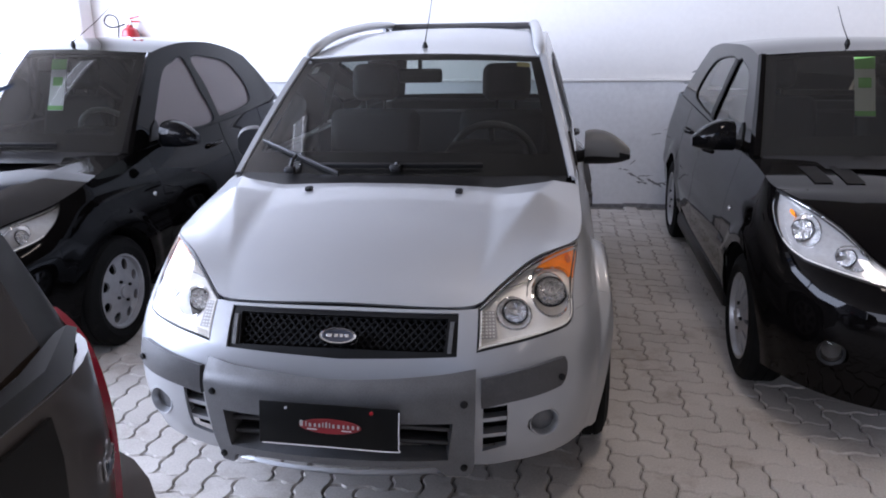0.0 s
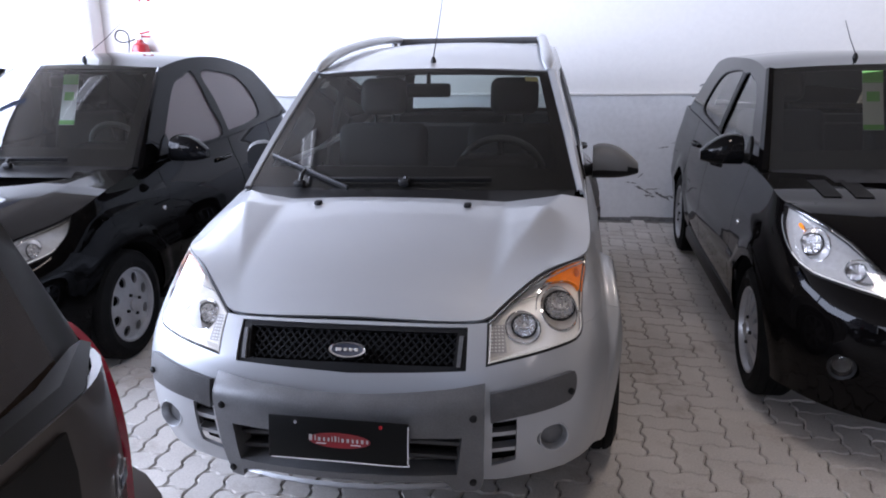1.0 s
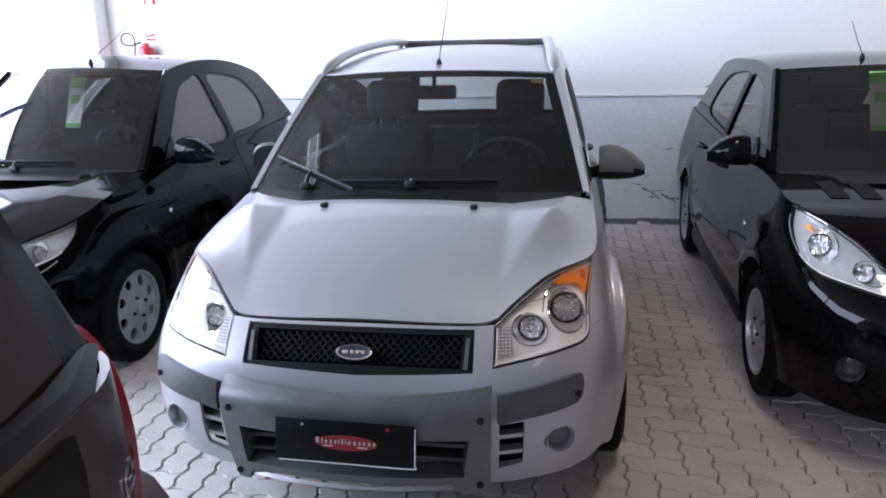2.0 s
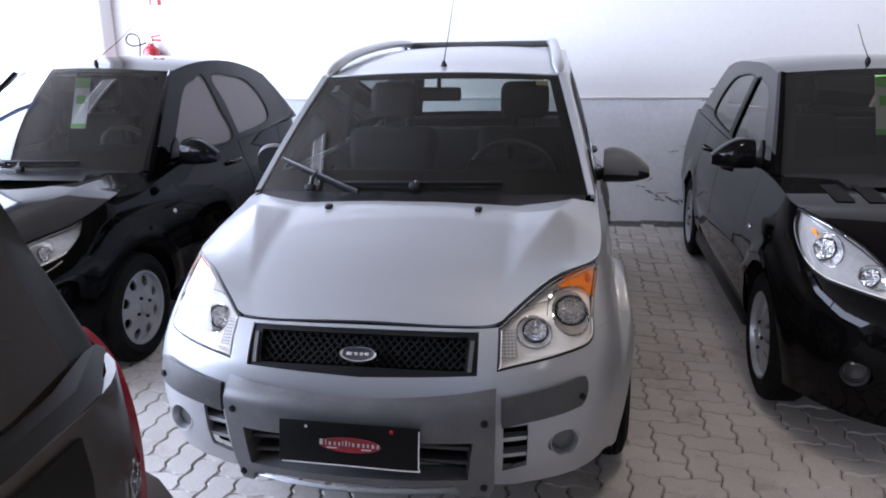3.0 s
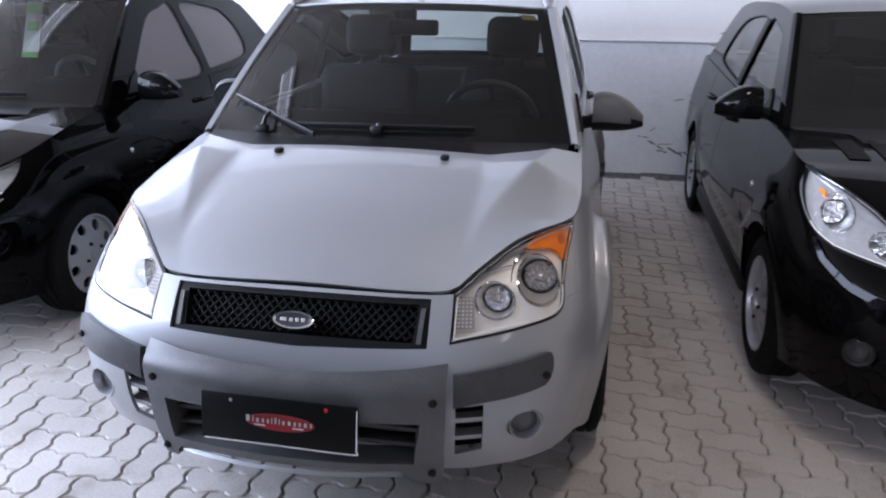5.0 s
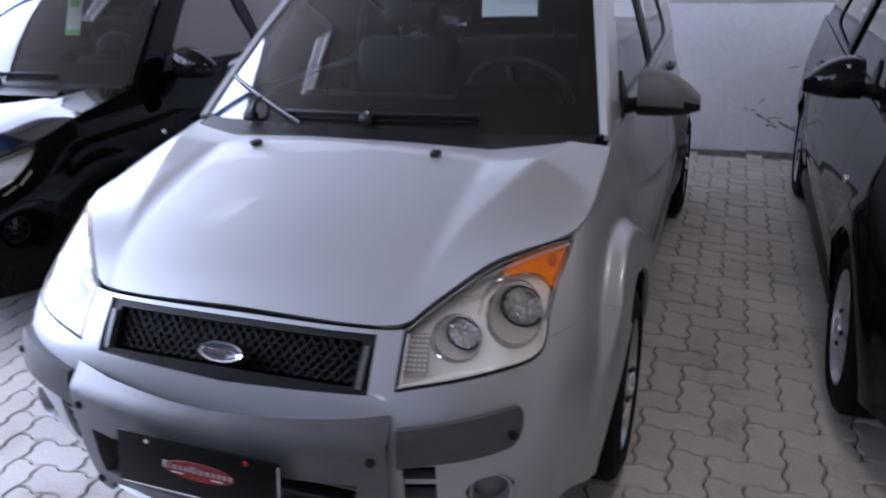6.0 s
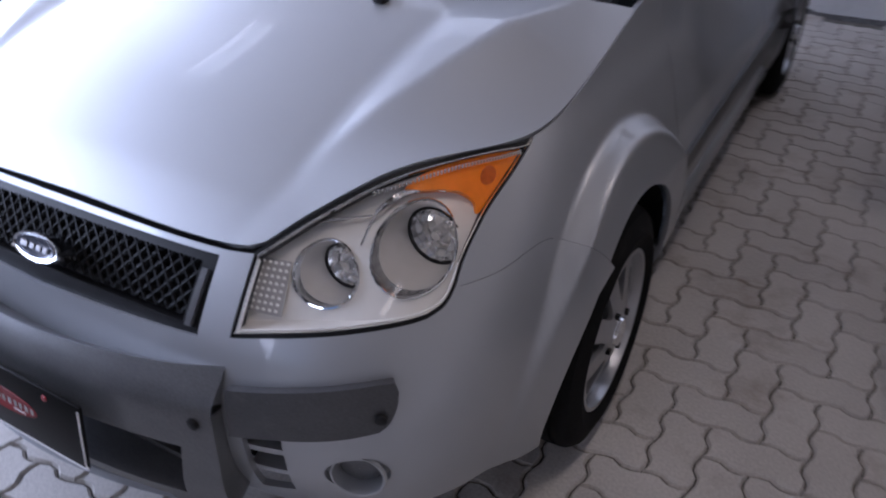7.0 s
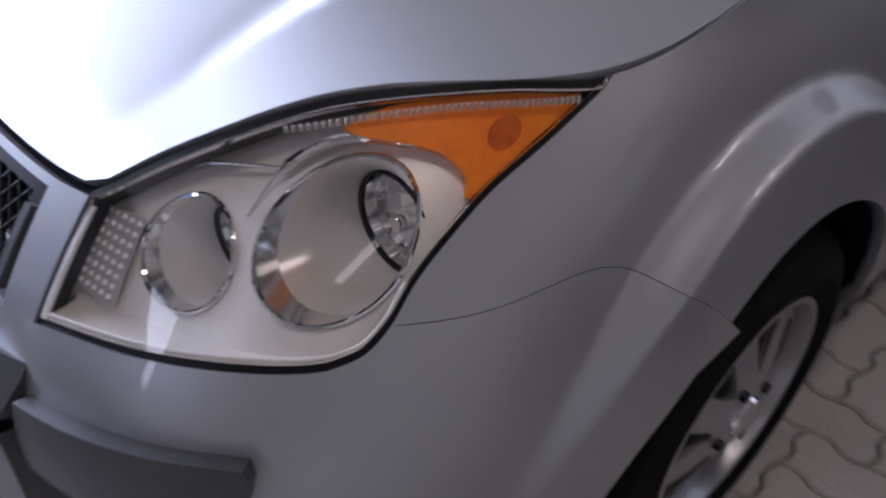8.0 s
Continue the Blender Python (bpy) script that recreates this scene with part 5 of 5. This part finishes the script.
# ---- black hatchback ----
HATCH = dict(TRAIL)
HATCH.update(
    paint=BLACK_PAINT, wheel_kind="oval", wheel_r=0.283, wheel_x=0.70, wheels=(0.79, 3.23), arch_r=0.322, flare=0.010, bead=0.0, lamp_metal=LAMPGREY, flare_r=0.37, taper=0.12, waist=0.012, waist_z=0.50,
    W=((0.2, 0.75), (0.4, 0.785), (0.6, 0.79), (0.75, 0.76), (0.85, 0.715), (1.0, 0.675)),
    Y0=((0.2, 0.06), (0.4, 0.0), (0.55, 0.0), (0.62, 0.05), (0.7, 0.17), (0.8, 0.34), (0.9, 0.5)),
    N=((0.2, 3.0), (0.6, 2.8), (0.9, 2.6)), YC=0.80, YR=3.22, YE=((0.2, 3.58), (0.5, 3.66), (0.8, 3.64), (1.0, 3.60)),
    top=((0.0, 0.64), (0.15, 0.645), (0.3, 0.683), (0.402, 0.718), (0.482, 0.752), (0.6, 0.787), (0.68, 0.812), (0.85, 0.855), (1.0, 0.875), (1.2, 0.905), (1.4, 0.925), (2.5, 0.955), (3.9, 0.985), (4.55, 0.98)),
    lamp_out=[(0.655, 0.80), (0.647, 0.74), (0.622, 0.695), (0.592, 0.664), (0.497, 0.63)],
    lamp_bot=[(0.497, 0.63), (0.40, 0.612), (0.25, 0.585)], lamp_in=[(0.25, 0.585), (0.22, 0.62), (0.20, 0.652)],
    seam=[(0.592, 0.664), (0.64, 0.66), (0.70, 0.65), (0.78, 0.61), (0.85, 0.55)],
    hem=[(0.0, 0.20), (0.3, 0.20), (0.5, 0.21), (0.62, 0.21), (0.70, 0.205)],
    mid_openings=[[(0.0, 0.34), (0.2, 0.34), (0.22, 0.44), (0.0, 0.44)]],
    side_openings=[[(0.47 + 0.04 * math.cos(t * math.pi / 10), 0.40 + 0.04 * math.sin(t * math.pi / 10)) for t in range(20)]],
    bonnet=((0.0, 0.60), (0.09, 0.645), (0.2, 0.715), (0.4, 0.795), (0.7, 0.875), (1.0, 0.94), (1.3, 0.985)), ridge=((0.1, 0.22), (0.5, 0.40), (1.0, 0.52)), band=None, fine=0.016, wing_fine=0.02, bumper_fine=0.02, mirror_h=0.074, flare_w=0.07, rear_glass=GLASS,
    bonnet_end=1.33, cowl=((0.0, 0.95), (0.4, 0.98), (0.72, 1.13)), doors=(1.30, 2.23, 2.96), handle_z=0.84,
    lamp_depth=0.09, bowls=[(0.36, 0.652, 0.055, 0.032, 0.033, 0.05, 0.0), (0.50, 0.69, 0.05, 0.042, 0.038, 0.05, 0.0)], sink=lambda u, v: 0.16 + 0.35 * ease((v - 0.70) / 0.12), amber=None, lamp_extra=[],
    pillar_a=[(1.16, 0.915), (1.43, 1.17), (1.74, 1.425)], pillar_c=[(3.06, 1.345), (3.22, 1.235), (3.36, 1.11), (3.52, 0.985)], roof=((1.72, 1.422), (1.95, 1.455), (2.2, 1.470), (2.5, 1.460), (2.75, 1.425), (2.95, 1.38), (3.06, 1.345)), crown=0.035, tumble=0.27,
    windows=[[(1.40, 0.965), (1.56, 1.12), (1.79, 1.315), (1.95, 1.365), (2.09, 1.378), (2.15, 1.17), (2.18, 0.975), (1.75, 0.965)], [(2.28, 0.985), (2.24, 1.19), (2.19, 1.378), (2.50, 1.36), (2.72, 1.31), (2.88, 1.17), (2.88, 1.04), (2.65, 1.0)]],
    black_post=None, screen_glass=DUSTY, side_glass=MIDTINT, screen_base=(0.64, 1.15, 0.925, 0.95, 0.955), screen_top=(0.515, 1.74, 1.425, 1.60, 1.455), rear_base=(3.56, 0.985, 0.56),
    mirror=(0.835, 1.46, 0.99), mirror_paint=GLOSS_BLACK, gusset=[(1.36, 0.955), (1.50, 0.955), (1.50, 1.06), (1.44, 1.03)],
    wipers=[(-0.90, 0.10, -0.05, 0.03, -0.5, 0.0), (-0.35, 0.04, 0.55, 0.05, 0.1, 0.0)], antenna=(0.0, 1.80, (0.19, 0.22, 0.26)), dash_z=0.85, steer=(1.52, 0.96), seat_y=1.92,
)
car2, skin2, bumper2, bonnet2, screen2, roof2, cabin2 = build_car("black_hatchback", "dusty black hatchback with tinted side windows and oval-holed hubcaps", HATCH, pose(-2.33, 0.58, 0, 0, 0, -1.6))
both("side_marker", moved(lathe([(0.0, 0.014), (0.006, 0.012), (0.009, 0.006), (0.009, 0.0005)], 16), Matrix.Translation(Vector(skin2(1.40, 0.70)) + Vector((0.0, 0, 0)))), CHROME, car2)


# ---- black sedan ----
SEDAN = dict(HATCH)
SEDAN.update(
    paint=NAVY_PAINT, tail_lamps=False, wheel_kind="slot", taper=0.03, wheels=(0.80, 3.20), wheel_r=0.288, wheel_x=0.708, arch_r=0.33,
    W=((0.2, 0.77), (0.4, 0.80), (0.6, 0.805), (0.75, 0.785), (0.88, 0.75), (1.0, 0.72)),
    Y0=((0.2, 0.06), (0.4, 0.0), (0.55, 0.0), (0.62, 0.03), (0.7, 0.12), (0.8, 0.27), (0.9, 0.43)),
    YR=3.70, YE=((0.2, 4.02), (0.5, 4.10), (0.8, 4.09), (1.0, 4.05)),
    top=((0.0, 0.66), (0.2, 0.668), (0.3, 0.692), (0.371, 0.738), (0.409, 0.779), (0.459, 0.822), (0.556, 0.868), (0.672, 0.896), (0.776, 0.906), (0.85, 0.915), (1.0, 0.93), (1.2, 0.945), (1.4, 0.95), (2.5, 0.975), (3.9, 1.0), (4.90, 0.99)),
    lamp_out=[(0.765, 0.900), (0.762, 0.834), (0.703, 0.766), (0.637, 0.717), (0.571, 0.692)],
    lamp_bot=[(0.571, 0.692), (0.471, 0.678), (0.378, 0.662), (0.28, 0.640)], lamp_in=[(0.28, 0.640), (0.25, 0.652), (0.235, 0.668)],
    seam=[(0.703, 0.766), (0.745, 0.72), (0.785, 0.68), (0.82, 0.63), (0.86, 0.57)],
    side_openings=[[(0.47 + 0.04 * math.cos(t * math.pi / 10), 0.40 + 0.045 * math.sin(t * math.pi / 10)) for t in range(20)]],
    bonnet=((0.0, 0.62), (0.08, 0.665), (0.2, 0.745), (0.4, 0.83), (0.7, 0.91), (1.0, 0.965), (1.3, 1.0)), cowl=((0.0, 0.93), (0.4, 0.96), (0.73, 1.11)),
    bowls=[(0.43, 0.725, 0.045, 0.034, 0.036, 0.05, 0.0), (0.57, 0.785, 0.055, 0.05, 0.046, 0.05, 0.0)], amber=[(0.625, 0.832), (0.632, 0.845), (0.648, 0.850), (0.656, 0.842), (0.640, 0.832), (0.625, 0.832)],
    pillar_a=[(1.14, 0.945), (1.42, 1.17), (1.74, 1.385)], pillar_c=[(3.16, 1.362), (3.32, 1.255), (3.48, 1.13), (3.66, 1.0)], roof=((1.72, 1.382), (1.95, 1.408), (2.2, 1.42), (2.5, 1.416), (2.8, 1.408), (3.0, 1.388), (3.16, 1.362)),
    windows=[[(1.38, 0.985), (1.54, 1.12), (1.76, 1.285), (1.95, 1.33), (2.12, 1.342), (2.17, 1.17), (2.20, 0.99), (1.8, 0.98)], [(2.30, 1.0), (2.26, 1.18), (2.21, 1.342), (2.6, 1.332), (2.84, 1.28), (3.02, 1.15), (3.03, 1.05), (2.65, 1.015)]],
    black_post=[(2.205, 0.99), (2.295, 1.0), (2.215, 1.342), (2.125, 1.342)], side_glass=CLEAR_TINT, doors=(1.28, 2.24, 3.0),
    screen_base=(0.685, 1.12, 0.955, 0.96, 0.985), screen_top=(0.56, 1.73, 1.385, 1.64, 1.41), rear_base=(3.62, 1.0, 0.60), rear_glass=CLEAR_TINT,
    mirror=(0.865, 1.36, 1.02), gusset=[(1.34, 0.97), (1.47, 0.97), (1.47, 1.07), (1.41, 1.04)], antenna=(-0.13, 1.85, (-0.05, 0.06, 0.19)), wipers=[(0.10, 0.02, 0.85, 0.03, 0.4, 0.0)], steer=(1.48, 0.98),
)
car3, skin3, bumper3, bonnet3, screen3, roof3, cabin3 = build_car("black_sedan", "black four-door sedan with large clear headlamps", SEDAN, pose(2.26, 0.51, 0))
both("side_marker", moved(lathe([(0.0, 0.014), (0.006, 0.012), (0.009, 0.006), (0.009, 0.0005)], 16), Matrix.Translation(skin3(1.36, 0.70))), CHROME, car3)
for s in (1, -1):
    fix = (lambda shape: shape) if s == 1 else mirrored
    for x0, y0 in ((0.48, 0.715), (0.355, 0.712)):
        part("bonnet_vent", fix(sheet([(x0, y0), (x0 + 0.075, y0), (x0 + 0.095, y0 + 0.20), (x0 + 0.02, y0 + 0.20)], bonnet3, 0.03, lift=0.004)), MESH_BLACK, car3)
    # glossy ridge added to catch the bright streak on the bumper's painted edge
    part("streak_ridge", fix(sheet([(0.40, 0.555), (0.52, 0.592), (0.60, 0.645), (0.638, 0.700), (0.622, 0.702), (0.585, 0.658), (0.51, 0.612), (0.40, 0.58)], skin3, 0.02, deep=0.016, sx=1.25, lift=0.014)), GLOSS_BLACK, bumper3)
    for nm, sk, bp, z in (("fog_lamp", skin3, bumper3, 0.40), ("fog_lamp", skin2, bumper2, 0.40)):
        x, y, zz = sk(0.47, z)
        fm = Matrix.Translation((x, y + 0.02, zz)) @ Matrix.Rotation(-math.pi / 2 + 0.3, 4, "Z")
        f = part(nm, fix(moved(lathe([(0.015, 0.05), (0.012, 0.04), (-0.02, 0.034), (-0.03, 0.001)], 24), fm)), BLACK, bp)
        part("fog_glass", fix(moved(lathe([(0.006, 0.042), (0.012, 0.02), (0.013, 0.0005)], 24), fm)), CLEAR, f)

# front ends: black sheets for the shade behind the intakes and plates
for sk, bp in ((skin2, bumper2), (skin3, bumper3)):
    part("intake_shade", sheet([(-0.36, 0.32), (0.36, 0.32), (0.36, 0.46), (-0.36, 0.46)], lambda x, z: (x, 0.10, z), 0.1), VOID, bp)


# ---- grey hatchback whose tail stands beside the camera ----
TAILCAR = dict(HATCH)
TAILCAR.update(
    paint=BROWN_PAINT, side_glass=TINTED, rear_glass=TINTED, wheel_kind="slot", tail_lamps=False, rear_n=5.0, rear_trim=PLATE, rear_wide=1.0, YE=((0.2, 3.70), (0.5, 3.765), (0.8, 3.765), (1.0, 3.775), (1.14, 3.775)), taper=0.03,
    W=((0.2, 0.77), (0.5, 0.81), (0.8, 0.812), (1.0, 0.812), (1.15, 0.785)),
    top=((0.0, 0.64), (0.15, 0.645), (0.3, 0.68), (0.45, 0.725), (0.6, 0.765), (0.68, 0.785), (0.85, 0.845), (1.0, 0.872), (1.2, 0.92), (1.4, 0.95), (2.5, 1.03), (3.7, 1.13), (4.02, 1.148), (4.11, 1.15), (4.55, 1.15)),
    pillar_c=[(3.45, 1.48), (3.53, 1.375), (3.562, 1.295), (3.585, 1.235), (3.62, 1.15), (3.622, 1.142)], roof=((1.72, 1.398), (2.3, 1.47), (2.9, 1.51), (3.45, 1.48)), rear_base=(3.68, 1.155, 0.60),
    windows=[[(1.44, 1.0), (1.60, 1.13), (1.84, 1.31), (2.02, 1.37), (2.17, 1.39), (2.22, 1.2), (2.25, 1.04), (1.8, 1.01)], [(2.35, 1.05), (2.31, 1.22), (2.27, 1.40), (2.6, 1.41), (2.88, 1.38), (3.0, 1.25), (2.97, 1.12), (2.7, 1.08)]],
)
car4, skin4, bumper4, bonnet4, screen4, roof4, cabin4 = build_car("grey_hatchback", "grey metallic hatchback with tall red tail lamps and dark glass", TAILCAR, pose(-3.73, -1.86, 0, 0, 0, -90), "")
Q4 = 2 + TAILCAR["YR"] - TAILCAR["YC"]


def tail_at(u, z):
    """A place on the tail u metres from its middle."""
    lo, hi = Q4 - 1.0, Q4
    for _ in range(22):
        mid = (lo + hi) / 2
        if skin4(mid, z)[0] > abs(u):
            lo = mid
        else:
            hi = mid
    x, y, z = skin4(lo, z)
    return -u, y, z


for s in (1, -1):
    fix = (lambda shape: shape) if s == 1 else mirrored
    lampt = part("tail_lamp", fix(sheet([(0.672, 0.78), (0.733, 0.78), (0.738, 0.95), (0.738, 1.05), (0.742, 1.11), (0.748, 1.165), (0.737, 1.165), (0.705, 1.11), (0.692, 1.05), (0.684, 0.95)], tail_at, 0.014, deep=0.012, lift=0.010)), RED_LAMP, car4, "tall narrow red tail lamp")
    # pale strip: the highlight along the lamp's edge, put into colour
    part("lamp_highlight", fix(sheet([(0.738, 0.97), (0.744, 0.97), (0.745, 1.05), (0.732, 1.115), (0.722, 1.12), (0.737, 1.05)], tail_at, 0.014, deep=0.02, lift=0.008)), SATIN, lampt)
part("tail_garnish", sheet([(-0.42, 0.72), (0.42, 0.72), (0.475, 0.98), (0.48, 1.07), (0.47, 1.13), (-0.47, 1.13), (-0.48, 1.07), (-0.475, 0.98)], tail_at, 0.04, deep=0.006, lift=0.008), PLATE, car4, "gloss black lower tailgate panel")
part("rear_bumper", sheet([(-0.765, 0.27), (0.765, 0.27), (0.778, 0.60), (0.776, 0.88), (0.4, 0.74), (-0.4, 0.74), (-0.776, 0.88), (-0.778, 0.60)], tail_at, 0.04, deep=0.07, lift=0.06), BROWN_PAINT, car4)
part("tail_shelf", rbox(1.44, 0.22, 0.02, 0.004, Matrix.Translation((0, 3.54, 1.132))), BROWN_PAINT, car4)
u = 0.60
for w, h in ((0.008, 0.03), (0.016, 0.022), (0.016, 0.022), (0.014, 0.03), (0.010, 0.022)):
    p, q = Vector(tail_at(u, 0.97)), Vector(tail_at(u + w, 0.97))
    part("badge_bar", sheet([(u, 0.955), (u + w, 0.955), (u + w, 0.955 + h), (u, 0.955 + h)], tail_at, 0.01, deep=0.003, lift=0.004), CHROME, car4, smooth=False)
    u += w + 0.005

# price cards behind the windscreens
for m, sc, s0 in ((car2.matrix_basis, screen2, 0.15), (car3.matrix_basis, screen3, -0.22)):
    p = Vector(sc(s0, 0.66)) + Vector((0, 0.12, -0.05))
    card = thing("price_card", "green and white price card behind the windscreen", "card", "price cards", m @ Matrix.Translation(p) @ Matrix.Rotation(radians(-22), 4, "X"))
    part("sheet", rbox(0.095, 0.003, 0.30, 0.0), WHITE, card, smooth=False)
    for z, h in ((0.12, 0.06), (-0.135, 0.025), (0.02, 0.05)):
        part("print_band", rbox(0.095 if h != 0.05 else 0.06, 0.002, h, 0.0, Matrix.Translation((0, -0.003, z))), GREEN, card, smooth=False)


# ---- pavers, laid in herringbone ----
P = 0.1115
OX, OY = 1.150 - 0.5 * P, 1.536 - 3 * P


def wave(s):
    return 0.0085 * math.sin(2 * math.pi * s) + 0.002 * math.sin(6 * math.pi * s)


def paver_shape(long_x):
    """A zigzag-edged paver of two cells, with a chamfered top; its first cell's corner is the origin."""
    nx, ny = (2, 1) if long_x else (1, 2)
    k, line = 5, []
    for side in range(4):
        cells = nx if side % 2 == 0 else ny
        for c in range(cells):
            for i in range(k):
                s = c + i / k
                if side == 0:
                    p = (s, 0 + wave(s) / P)
                elif side == 1:
                    p = (nx + wave(s) / P, s)
                elif side == 2:
                    p = (nx - s, ny + wave(nx - s) / P)
                else:
                    p = (0 + wave(ny - s) / P, ny - s)
                line.append(p)
    vs, n = [], len(line)
    for inset, z in ((0.0025, -0.05), (0.0025, -0.007), (0.0075, 0.0)):
        for i, (x, y) in enumerate(line):
            (ax, ay), (bx, by) = line[i - 1], line[(i + 1) % n]
            tx, ty = bx - ax, by - ay
            d = math.hypot(tx, ty)
            vs.append((x * P - ty / d * inset, y * P + tx / d * inset, z))
    fs = [(r * n + i, r * n + (i + 1) % n, (r + 1) * n + (i + 1) % n, (r + 1) * n + i) for r in range(2) for i in range(n)] + [tuple(range(2 * n, 3 * n))]
    return vs, fs


random.seed(11)
shapes = paver_shape(True), paver_shape(False)
meshes = []
for shp in shapes:
    me = bpy.data.meshes.new("paver")
    me.from_pydata(shp[0], [], shp[1])
    me.materials.append(PAVER)
    meshes.append(me)
rest_v, rest_f, singles = [], [], 0
templates = [np.array(shp[0]) for shp in shapes]
for i in range(-68, 60):
    for j in range(-84, 30):
        c = (i + j) % 4
        if c not in (0, 2):
            continue
        kind = 0 if c == 0 else 1
        x, y = OX + i * P, OY + j * P
        if not (-6.4 < x < 6.8 and -7.8 < y < WALL_Y - 0.14):
            continue
        dz, tilt = random.uniform(-0.0018, 0.0012), random.uniform(-0.006, 0.006)
        if 0.84 < x < 1.55 and -0.05 < y < 2.6 and singles < 300:
            ob = new("paver", meshes[kind])
            ob.parent = floor
            ob.matrix_basis = Matrix.Translation((x, y, dz)) @ Matrix.Rotation(tilt, 4, "X")
            singles += 1
        else:
            v = templates[kind] + np.array((x, y, dz))
            v[:, 2] += tilt * (v[:, 1] - y)
            k = len(rest_v)
            rest_v += v.tolist()
            rest_f += [tuple(q + k for q in f) for f in shapes[kind][1]]
tagged(part("paving", (rest_v, rest_f), PAVER, floor, smooth=False), kind="stuff")
